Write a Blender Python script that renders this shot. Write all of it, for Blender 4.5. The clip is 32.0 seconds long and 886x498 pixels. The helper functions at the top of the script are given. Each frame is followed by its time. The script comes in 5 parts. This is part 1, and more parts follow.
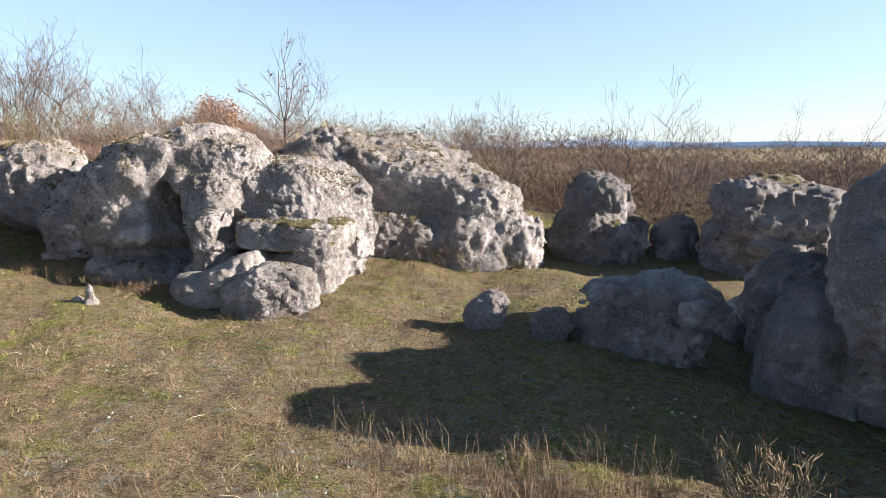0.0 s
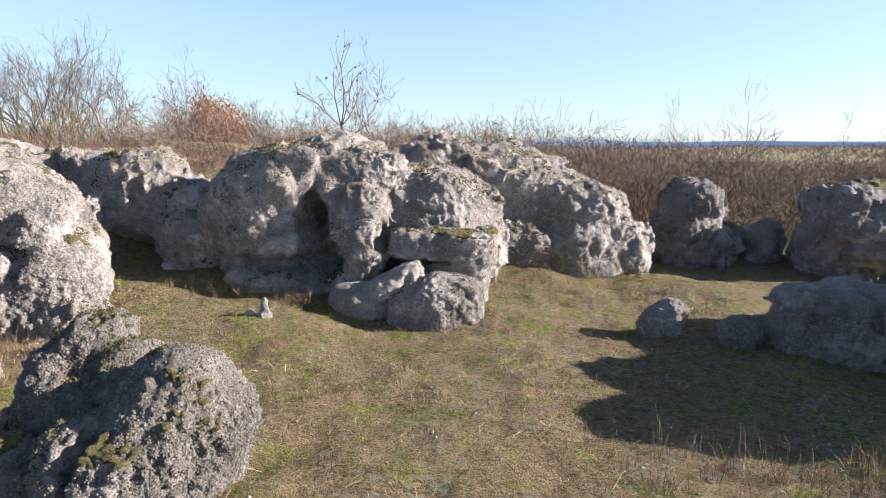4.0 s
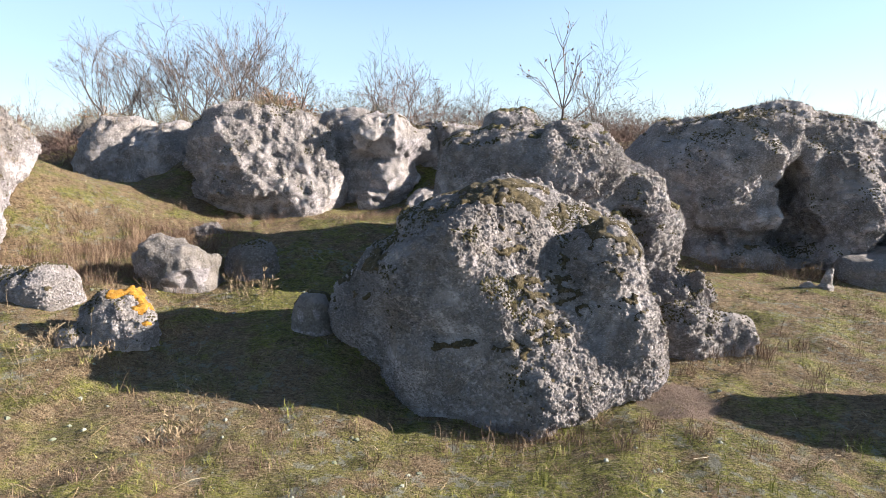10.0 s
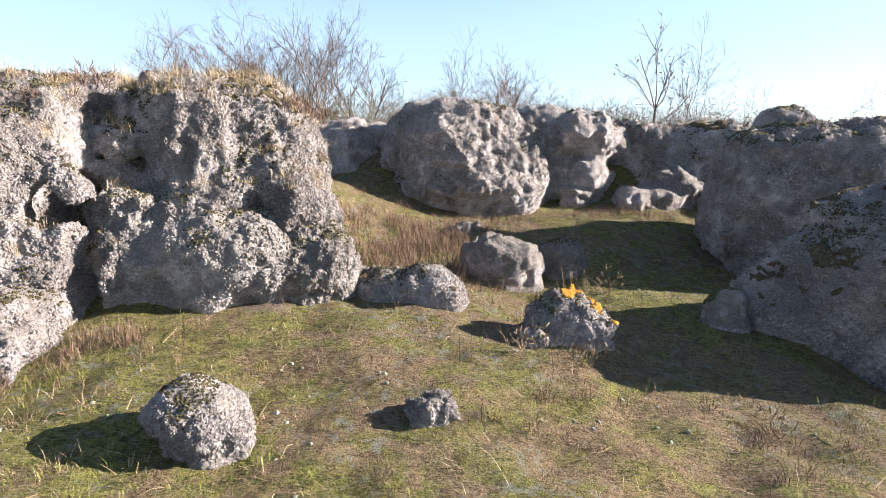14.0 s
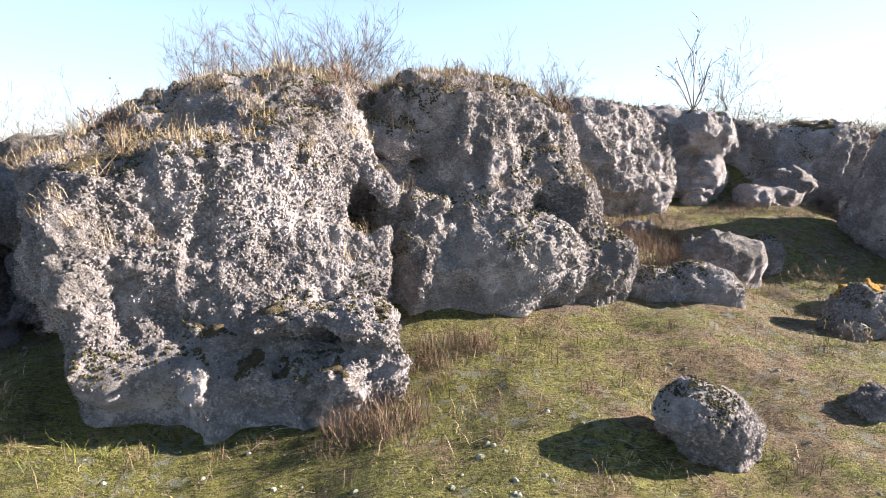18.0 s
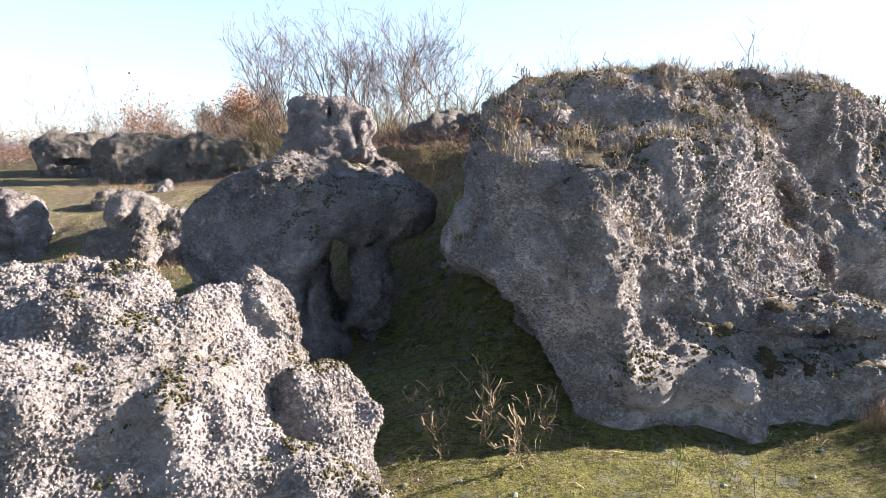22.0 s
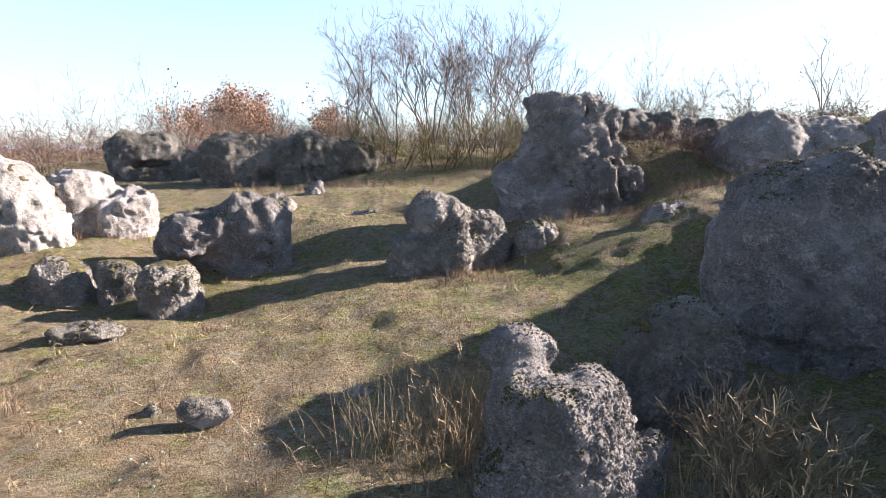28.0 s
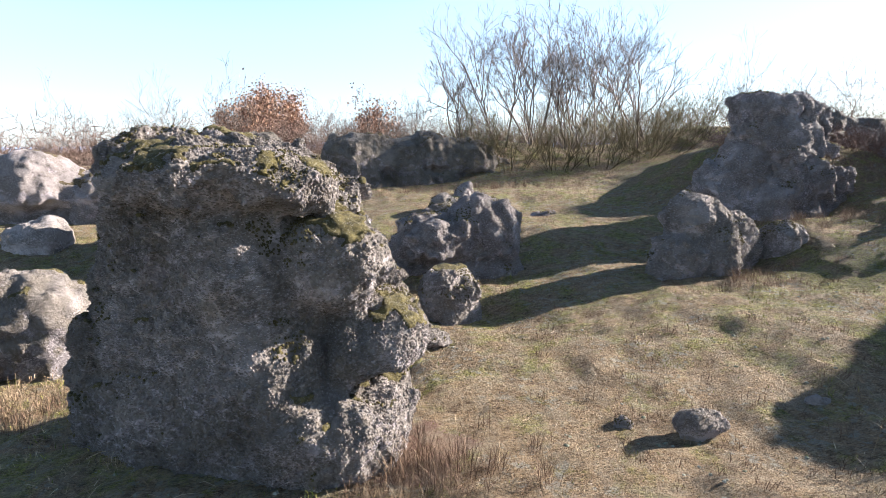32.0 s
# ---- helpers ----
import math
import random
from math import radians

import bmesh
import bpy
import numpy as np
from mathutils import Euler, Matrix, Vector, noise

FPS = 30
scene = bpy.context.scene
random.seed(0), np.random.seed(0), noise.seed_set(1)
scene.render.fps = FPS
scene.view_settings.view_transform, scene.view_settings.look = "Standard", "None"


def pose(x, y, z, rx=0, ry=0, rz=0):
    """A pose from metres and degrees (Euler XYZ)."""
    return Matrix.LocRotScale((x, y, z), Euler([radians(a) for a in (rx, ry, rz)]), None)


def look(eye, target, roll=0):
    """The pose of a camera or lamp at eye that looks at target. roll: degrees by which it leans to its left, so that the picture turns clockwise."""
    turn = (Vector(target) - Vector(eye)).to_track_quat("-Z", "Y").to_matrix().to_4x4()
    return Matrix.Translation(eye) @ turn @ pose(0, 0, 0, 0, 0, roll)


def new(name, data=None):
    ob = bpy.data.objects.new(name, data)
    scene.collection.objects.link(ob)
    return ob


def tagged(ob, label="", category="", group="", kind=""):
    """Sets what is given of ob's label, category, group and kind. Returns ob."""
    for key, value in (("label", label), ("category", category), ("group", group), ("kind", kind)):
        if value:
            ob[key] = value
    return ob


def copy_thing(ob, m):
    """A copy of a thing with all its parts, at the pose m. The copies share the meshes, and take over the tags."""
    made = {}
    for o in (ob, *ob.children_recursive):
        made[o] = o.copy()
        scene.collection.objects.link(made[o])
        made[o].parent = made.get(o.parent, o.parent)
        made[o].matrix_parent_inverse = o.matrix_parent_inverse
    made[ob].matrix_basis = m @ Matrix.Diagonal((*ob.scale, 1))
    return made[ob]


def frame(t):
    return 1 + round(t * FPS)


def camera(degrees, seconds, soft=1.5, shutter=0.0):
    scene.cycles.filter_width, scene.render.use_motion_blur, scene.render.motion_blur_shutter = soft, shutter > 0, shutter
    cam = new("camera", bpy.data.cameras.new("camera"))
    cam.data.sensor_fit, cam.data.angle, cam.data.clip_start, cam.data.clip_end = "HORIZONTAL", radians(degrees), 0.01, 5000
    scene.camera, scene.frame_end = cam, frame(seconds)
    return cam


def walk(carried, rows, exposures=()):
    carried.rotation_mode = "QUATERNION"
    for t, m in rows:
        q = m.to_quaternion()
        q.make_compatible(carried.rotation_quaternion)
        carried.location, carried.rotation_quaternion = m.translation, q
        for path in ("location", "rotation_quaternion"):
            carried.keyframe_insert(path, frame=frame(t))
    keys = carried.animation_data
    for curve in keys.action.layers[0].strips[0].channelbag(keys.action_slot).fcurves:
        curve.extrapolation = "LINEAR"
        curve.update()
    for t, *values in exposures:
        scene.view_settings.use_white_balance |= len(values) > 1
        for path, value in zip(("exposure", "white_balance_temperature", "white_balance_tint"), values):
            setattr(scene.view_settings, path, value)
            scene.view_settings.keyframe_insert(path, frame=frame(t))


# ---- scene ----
cam = camera(77.1, 32.0, soft=0.8)
PATH = [
    (0, (6.142, 2.250, 2.692), (5.782, 4.184, 2.331), -0.32),
    (0.5, (5.957, 2.136, 2.717), (5.646, 4.078, 2.353), -0.24),
    (1, (5.680, 2.042, 2.732), (5.391, 3.987, 2.366), -0.17),
    (1.5, (5.377, 1.961, 2.728), (5.098, 3.908, 2.362), -0.21),
    (2, (5.032, 1.914, 2.762), (4.761, 3.861, 2.396), -0.17),
    (2.5, (4.657, 1.884, 2.867), (4.394, 3.832, 2.501), -0.14),
    (4.5, (2.600, 1.720, 2.865), (2.332, 3.668, 2.503), -0.32),
    (5, (1.900, 1.676, 2.855), (1.636, 3.626, 2.494), -0.33),
    (5.5, (1.200, 1.630, 2.877), (0.940, 3.579, 2.513), -0.37),
    (6, (0.521, 1.568, 2.908), (0.261, 3.516, 2.540), -0.41),
    (6.5, (-0.161, 1.522, 2.931), (-0.418, 3.470, 2.558), -0.35),
    (7, (-0.826, 1.484, 2.939), (-1.077, 3.433, 2.565), -0.34),
    (7.5, (-1.488, 1.444, 2.936), (-1.734, 3.394, 2.561), -0.31),
    (8, (-2.137, 1.378, 2.807), (-2.383, 3.328, 2.434), -0.34),
    (8.5, (-2.785, 1.315, 2.490), (-3.030, 3.265, 2.119), -0.32),
    (9, (-3.377, 1.270, 2.429), (-3.625, 3.220, 2.059), -0.39),
    (9.5, (-3.994, 1.210, 2.436), (-4.237, 3.160, 2.065), -0.41),
    (10, (-4.635, 1.174, 2.436), (-4.874, 3.125, 2.068), -0.53),
    (10.5, (-5.309, 1.128, 2.429), (-5.542, 3.080, 2.063), -0.46),
    (11, (-5.943, 1.083, 2.424), (-6.167, 3.037, 2.059), -0.43),
    (11.5, (-6.539, 1.019, 2.424), (-6.743, 2.975, 2.058), -0.39),
    (12, (-7.097, 0.945, 2.428), (-7.280, 2.903, 2.062), -0.40),
    (12.5, (-7.624, 0.909, 2.426), (-7.791, 2.868, 2.060), -0.40),
    (13, (-8.117, 0.881, 2.422), (-8.267, 2.842, 2.056), -0.41),
    (13.5, (-8.569, 0.870, 2.419), (-8.706, 2.831, 2.052), -0.40),
    (14, (-9.013, 0.858, 2.426), (-9.132, 2.820, 2.057), -0.36),
    (14.5, (-9.453, 0.850, 2.421), (-9.552, 2.813, 2.053), -0.39),
    (16.5, (-11.012, 0.850, 2.440), (-11.030, 2.815, 2.069), -0.45),
    (17, (-11.409, 0.851, 2.447), (-11.409, 2.816, 2.078), -0.68),
    (17.5, (-11.827, 0.857, 2.451), (-11.806, 2.823, 2.083), -0.70),
    (18, (-12.238, 0.853, 2.443), (-12.195, 2.819, 2.075), -0.61),
    (18.5, (-12.678, 0.860, 2.438), (-12.615, 2.824, 2.070), -0.58),
    (19, (-13.125, 0.857, 2.446), (-13.043, 2.821, 2.075), -0.60),
    (19.5, (-13.587, 0.857, 2.445), (-13.484, 2.819, 2.072), -0.48),
    (20, (-14.075, 0.876, 2.451), (-13.954, 2.838, 2.079), -0.55),
    (20.5, (-14.595, 0.940, 2.455), (-14.454, 2.900, 2.083), -0.51),
    (21, (-15.108, 1.010, 2.458), (-14.949, 2.968, 2.086), -0.47),
    (21.5, (-15.622, 1.069, 2.456), (-15.445, 3.027, 2.085), -0.41),
    (22, (-16.133, 1.132, 2.456), (-15.939, 3.088, 2.086), -0.37),
    (22.5, (-16.648, 1.203, 2.450), (-16.436, 3.157, 2.081), -0.33),
    (23, (-17.135, 1.282, 2.444), (-16.907, 3.235, 2.076), -0.33),
    (23.5, (-17.619, 1.357, 2.444), (-17.374, 3.308, 2.075), -0.35),
    (24, (-18.102, 1.443, 2.430), (-17.840, 3.392, 2.064), -0.27),
    (24.5, (-18.572, 1.527, 2.431), (-18.295, 3.474, 2.064), -0.24),
    (25, (-19.045, 1.602, 2.444), (-18.750, 3.545, 2.076), -0.30),
    (25.5, (-19.525, 1.689, 2.454), (-19.212, 3.630, 2.085), -0.31),
    (27.5, (-21.378, 2.148, 2.451), (-20.989, 4.075, 2.084), -0.51),
    (28, (-21.818, 2.281, 2.445), (-21.413, 4.205, 2.078), -0.50),
    (28.5, (-22.287, 2.413, 2.442), (-21.864, 4.334, 2.075), -0.46),
    (29, (-22.756, 2.546, 2.445), (-22.316, 4.462, 2.079), -0.47),
    (29.5, (-23.218, 2.664, 2.458), (-22.766, 4.577, 2.090), -0.47),
    (30, (-23.677, 2.774, 2.471), (-23.227, 4.688, 2.103), -0.53),
    (30.5, (-24.159, 2.905, 2.472), (-23.713, 4.819, 2.105), -0.48),
    (31, (-24.648, 3.040, 2.472), (-24.205, 4.956, 2.105), -0.49),
    (31.5, (-25.140, 3.183, 2.471), (-24.702, 5.100, 2.105), -0.50),
    (32, (-25.632, 3.323, 2.465), (-25.200, 5.241, 2.101), -0.51),
]
walk(cam, [(t, look(eye, target, roll)) for t, eye, target, roll in PATH],
     exposures=[(0, 1.82, 6150, 12), (7, 1.86, 5950, 11), (9, 1.90, 6050, 12), (13, 2.05, 6150, 14), (19, 2.26, 6200, 16), (22, 2.38, 6250, 16), (25, 2.36, 6250, 16), (32, 2.30, 6100, 15)])

# ---- daylight ----
SUN_TURN, SUN_HEIGHT = 6.0, 21.8  # degrees: from +x towards +y, above the horizon
world = bpy.data.worlds.new("sky")
scene.world = world
world.use_nodes = True
sky = world.node_tree.nodes.new("ShaderNodeTexSky")
sky.sky_type, sky.sun_disc = "NISHITA", False
sky.sun_elevation, sky.sun_rotation = radians(SUN_HEIGHT), radians(90 - SUN_TURN)
sky.air_density, sky.dust_density, sky.ozone_density = 1.0, 0.25, 1.6
haze = world.node_tree.nodes.new("ShaderNodeMix")  # thin winter haze evens out the sky's blue
haze.data_type = "RGBA"
tone = world.node_tree.nodes.new("ShaderNodeRGBToBW")
share = world.node_tree.nodes.new("ShaderNodeMapRange")  # haze lies along the bright horizon, not overhead
for k, v in enumerate((1.7, 3.3, 0.04, 0.55)):
    share.inputs[k + 1].default_value = v
world.node_tree.links.new(sky.outputs[0], tone.inputs[0])
world.node_tree.links.new(tone.outputs[0], share.inputs[0])
world.node_tree.links.new(share.outputs[0], haze.inputs[0])
haze.inputs[7].default_value = (2.95, 3.95, 4.9, 1)
world.node_tree.links.new(sky.outputs[0], haze.inputs[6])
world.node_tree.links.new(haze.outputs[2], world.node_tree.nodes["Background"].inputs[0])
world.node_tree.nodes["Background"].inputs[1].default_value = 0.0605
sun = new("sun", bpy.data.lights.new("sun", "SUN"))
sun.data.energy, sun.data.angle, sun.data.color = 5.0, radians(0.53), (1.0, 0.90, 0.78)
sun.rotation_euler = Vector((math.cos(radians(SUN_HEIGHT)) * math.cos(radians(SUN_TURN)), math.cos(radians(SUN_HEIGHT)) * math.sin(radians(SUN_TURN)), math.sin(radians(SUN_HEIGHT)))).to_track_quat("Z", "Y").to_euler()

# ---- noise, surfaces and helpers ----
RNG = np.random.RandomState(11)
TABLE = RNG.rand(64, 64, 64).astype(np.float32) * 2 - 1


def vnoise(p, scale, shift=0.0):
    """Smooth value noise in -1..1 at points p (n, 3); scale is the wavelength in metres."""
    q = p / scale + shift
    i = np.floor(q).astype(np.int64)
    f = (q - i).astype(np.float32)
    f = f * f * (3 - 2 * f)
    a, b = i & 63, (i + 1) & 63
    fx, fy, fz = f[:, 0], f[:, 1], f[:, 2]

    def row(y, z):
        u, v = TABLE[a[:, 0], y, z], TABLE[b[:, 0], y, z]
        return u + (v - u) * fx
    lo0, lo1 = row(a[:, 1], a[:, 2]), row(b[:, 1], a[:, 2])
    hi0, hi1 = row(a[:, 1], b[:, 2]), row(b[:, 1], b[:, 2])
    lo, hi = lo0 + (lo1 - lo0) * fy, hi0 + (hi1 - hi0) * fy
    return lo + (hi - lo) * fz


def cells(p, size, shift=0):
    """Distance to the nearest of one jittered seed a cell, in cells (worn pits and knobs)."""
    q = p / size + shift
    i = np.floor(q).astype(np.int64)
    best = np.full(len(p), 9.0, np.float32)
    for dx in (-1, 0, 1):
        for dy in (-1, 0, 1):
            for dz in (-1, 0, 1):
                c = i + (dx, dy, dz)
                k = c & 63
                s = np.stack([TABLE[k[:, 0], k[:, 1], k[:, 2]], TABLE[k[:, 1], k[:, 2], k[:, 0]], TABLE[k[:, 2], k[:, 0], k[:, 1]]], 1) * 0.5 + 0.5
                best = np.minimum(best, ((c + s - q) ** 2).sum(1))
    return np.sqrt(best)


def mesh_from(name, verts, faces, smooth=True):
    """A mesh from arrays: faces (n, 3) or (n, 4)."""
    me = bpy.data.meshes.new(name)
    n, k = faces.shape
    me.vertices.add(len(verts))
    me.vertices.foreach_set("co", np.ascontiguousarray(verts, np.float32).ravel())
    me.loops.add(n * k)
    me.loops.foreach_set("vertex_index", np.ascontiguousarray(faces, np.int32).ravel())
    me.polygons.add(n)
    me.polygons.foreach_set("loop_start", np.arange(0, n * k, k, dtype=np.int32))
    me.polygons.foreach_set("use_smooth", np.full(n, smooth, bool))
    me.update(calc_edges=True)
    return me


CORNERS = np.array([(x, y, z) for x in (0, 1) for y in (0, 1) for z in (0, 1)])
EDGES = [(a, b) for a in range(8) for b in range(a + 1, 8) if abs(CORNERS[a] - CORNERS[b]).sum() == 1]


def skin(field, low, step):
    """The zero surface of a sampled field (negative inside) as quads."""
    n = np.array(field.shape)
    inside = field < 0
    count = sum(inside[x:n[0] - 1 + x, y:n[1] - 1 + y, z:n[2] - 1 + z].astype(np.int8) for x, y, z in CORNERS)
    at = np.argwhere((count > 0) & (count < 8))
    index = np.full(n - 1, -1, np.int64)
    index[tuple(at.T)] = np.arange(len(at))
    value = np.stack([field[tuple((at + c).T)] for c in CORNERS], 1)
    total, hits = np.zeros((len(at), 3)), np.zeros(len(at))
    for a, b in EDGES:
        u, v = value[:, a], value[:, b]
        cross = (u < 0) != (v < 0)
        t = np.where(cross, u / np.where(cross, u - v, 1), 0)
        total += (CORNERS[a] + (CORNERS[b] - CORNERS[a]) * t[:, None]) * cross[:, None]
        hits += cross
    verts = (at + total / hits[:, None]) * step + low
    quads = []
    for axis in range(3):
        u, v = (axis + 1) % 3, (axis + 2) % 3
        one, two = np.take(inside, range(n[axis] - 1), axis), np.take(inside, range(1, n[axis]), axis)
        e = np.argwhere(one != two)
        e = e[(e[:, u] > 0) & (e[:, v] > 0) & (e[:, u] < n[u] - 1) & (e[:, v] < n[v] - 1)]
        du, dv = np.eye(3, dtype=int)[u], np.eye(3, dtype=int)[v]
        q = np.stack([index[tuple((e - d).T)] for d in (0 * du, du, du + dv, dv)], 1)
        flip = one[tuple(e.T)]
        q[~flip] = q[~flip][:, ::-1]
        quads.append(q)
    return verts, np.concatenate(quads)


def blob(p, lobe):
    """Rough distance to an ellipsoid (x, y, z, rx, ry, rz, yaw, lean); a blocky one where its ninth number is over 2."""
    x, y, z, rx, ry, rz, *more = lobe
    yaw, lean, power = (list(more) + [0, 0, 2][len(more):])[:3]
    q = p - np.array((x, y, z), np.float32)
    if yaw or lean:
        q = q @ np.array(Euler((0, radians(lean), radians(yaw))).to_matrix(), np.float32)
    r = np.array((rx, ry, rz), np.float32)
    if power == 2:
        a = np.sqrt(((q / r) ** 2).sum(1)) + 1e-6
        b = np.sqrt(((q / r ** 2) ** 2).sum(1)) + 1e-6
        return a * (a - 1) / b
    a = (np.abs(q / r) ** power).sum(1) ** (1 / power)
    return (a - 1) * r.min()


def blend(a, b, k):
    h = np.clip(0.5 + 0.5 * (b - a) / k, 0, 1)
    return b + (a - b) * h - k * h * (1 - h)


def vertex_normals(verts, faces):
    q = verts[faces]
    n = np.cross(q[:, 2] - q[:, 0], q[:, 3] - q[:, 1])
    out = np.stack([sum(np.bincount(faces[:, c], n[:, k], len(verts)) for c in range(4)) for k in range(3)], 1)
    return out / (np.linalg.norm(out, axis=1, keepdims=True) + 1e-12)


def split_quads(verts, faces):
    """Each quad in four."""
    n = len(verts)
    pair = np.sort(np.stack([faces, np.roll(faces, -1, 1)], -1).reshape(-1, 2), 1)
    key, where = np.unique(pair[:, 0] * n + pair[:, 1], return_inverse=True)
    mids = 0.5 * (verts[key // n] + verts[key % n])
    edge = where.reshape(-1, 4) + n
    mid = np.arange(len(faces)) + n + len(mids)
    quads = [np.stack([faces[:, c], edge[:, c], mid, edge[:, c - 1]], 1) for c in range(4)]
    return np.concatenate([verts, mids, verts[faces].mean(1)]), np.concatenate(quads)


def rock_mesh(lobes, holes=(), cuts=(), after=(), step=0.05, lump=1.0, pit=1.0, layer=0.8, soft=0.09, seed=0, floor=-0.35, skirt=True, split=False):
    """A weathered limestone body: lobes melted together, faces broken off, holes worn out, clefts and beds, and a crust of grains on its skin."""
    every = [*lobes, *after]
    arr = np.array([l[:6] for l in every])
    reach = arr[:, 3:6].max(1)
    turned = np.array([len(l) > 6 and (l[6] != 0 or l[7] != 0) for l in every])
    wide = np.where(turned[:, None], reach[:, None], arr[:, 3:5])
    low, high = (arr[:, :2] - wide).min(0) - 0.35, (arr[:, :2] + wide).max(0) + 0.35
    z1 = (arr[:, 2] + np.maximum(arr[:, 5], 0)).max() + 0.45
    low, high = np.array([*low, floor - step]), np.array([*high, z1])
    n = np.ceil((high - low) / step).astype(int) + 1
    axes = [low[k] + step * np.arange(n[k]) for k in range(3)]
    p = np.stack(np.meshgrid(*axes, indexing="ij"), -1).reshape(-1, 3).astype(np.float32)
    s = seed * 3.7
    w = p + seed * 7.31
    tall = z1 - 0.45
    rest = min(0.32, 0.32 * tall) if skirt else floor - 1  # walls drop straight below this height

    def body(p, w):
        bent = np.where(np.arange(3) == 2, np.maximum(p, rest), p).astype(np.float32) + 0.12 * lump * np.stack([vnoise(w, 0.8, s), vnoise(w, 0.8, s + 11), vnoise(w, 0.7, s + 23)], 1)
        d = None
        for l in lobes:
            e = blob(bent, l)
            d = e if d is None else blend(d, e, soft)
        for x, y, z, a, b, c in cuts:
            way = np.array((a, b, c), np.float32) / math.sqrt(a * a + b * b + c * c)
            d = -blend(-d, -((bent - np.array((x, y, z), np.float32)) @ way), 0.1)
        for l in after:
            d = blend(d, blob(bent, l), 0.06)
        for h in holes:
            d = -blend(-d, blob(p, h), 0.05)
        return d

    # coarse first, then fine only near the skin
    rough = body(p.reshape(*n, 3)[::4, ::4, ::4].reshape(-1, 3), w.reshape(*n, 3)[::4, ::4, ::4].reshape(-1, 3)).reshape((n + 3) // 4)
    d = rough.repeat(4, 0).repeat(4, 1).repeat(4, 2)[:n[0], :n[1], :n[2]].ravel().copy()
    close = np.abs(d) < 0.36 + 6 * step
    d[close] = body(p[close], w[close])
    near = np.abs(d) < 0.3
    q = w[near]
    d[near] += lump * (vnoise(q, 1.0, s + 1) * 0.08 + vnoise(q, 0.5, s + 5) * 0.05)
    near = np.abs(d) < 0.27
    q = w[near]
    u = q * (1, 1, 0.75)
    shape = np.clip(0.2 - np.abs(vnoise(q, 0.8, s + 9)), 0, 1) * 0.5 * np.clip(0.5 + 1.5 * vnoise(q, 1.3, s + 27), 0, 1)  # clefts
    shape += 0.025 - np.abs(vnoise(u, 0.55, s + 19)) * 0.09
    shape += 0.015 - np.abs(vnoise(u + 0.06 * vnoise(q, 0.2, s + 7)[:, None], 0.30, s + 35)) * 0.065
    shape += np.abs(vnoise(u, 0.21, s + 2)) * 0.055 - 0.015 + vnoise(u, 0.14, s + 13) * 0.035 + vnoise(q, 0.085, s + 15) * 0.032
    far = cells(u + 0.12 * vnoise(q, 0.22, s + 31)[:, None], 0.27, seed + 5)
    bulge = np.clip(vnoise(q, 0.9, s + 33) * 2.2 + 0.3, 0, 1)
    shape += bulge * (0.075 * far - 0.04) + (1 - bulge) * np.clip(0.4 - far, 0, 1) * 0.07
    beds = np.tanh(4 * vnoise(q * (0.16, 0.16, 1.0), 0.26, s + 3)) * 0.05 * np.clip(0.5 + vnoise(q, 0.8, s + 8), 0, 1)
    d[near] += lump * shape + layer * beds
    field = d.reshape(n)
    for k in range(3):
        edge = [slice(None)] * 3
        for side in (0, -1):
            edge[k] = side
            field[tuple(edge)] = 0.3
    verts, faces = skin(field, low, step)
    if split:
        verts, faces = split_quads(verts, faces)
        step = step / 2
    # the crust: rounded grains of two sizes, worn smooth in places, and small round pits
    q = verts + seed * 7.31
    worn = np.clip(vnoise(q, 0.6, s + 21) * 2.0 + 0.75, 0.15, 1)
    grain = max(0.085, 3 * step)
    rise = (0.42 - cells(q + 0.03 * vnoise(q, 0.12, s)[:, None], grain, seed)) * 0.55 * grain + vnoise(q, 0.055, s + 41) * 0.016
    pits = np.clip(0.40 - cells(q * (1, 1, 0.8), 0.17, seed + 9), 0, 1) * np.clip(vnoise(q, 0.7, s + 51) * 3 - 0.6, 0, 1) * 0.10
    if split:
        rise += (0.45 - cells(q, max(0.04, 2.6 * step), seed + 3)) * 0.026
    verts = verts + vertex_normals(verts, faces) * (pit * (rise * worn - pits))[:, None]
    verts += np.random.RandomState(seed).uniform(-1, 1, verts.shape) * (worn * pit * 0.16 * step)[:, None]
    return verts, faces


def part(name, me, material, parent=None, label="", place=None):
    ob = new(name, me)
    if material and not me.materials:
        me.materials.append(material)
    if parent:
        ob.parent = parent
    if place is not None:
        ob.matrix_basis = place
    return tagged(ob, label) if label else ob


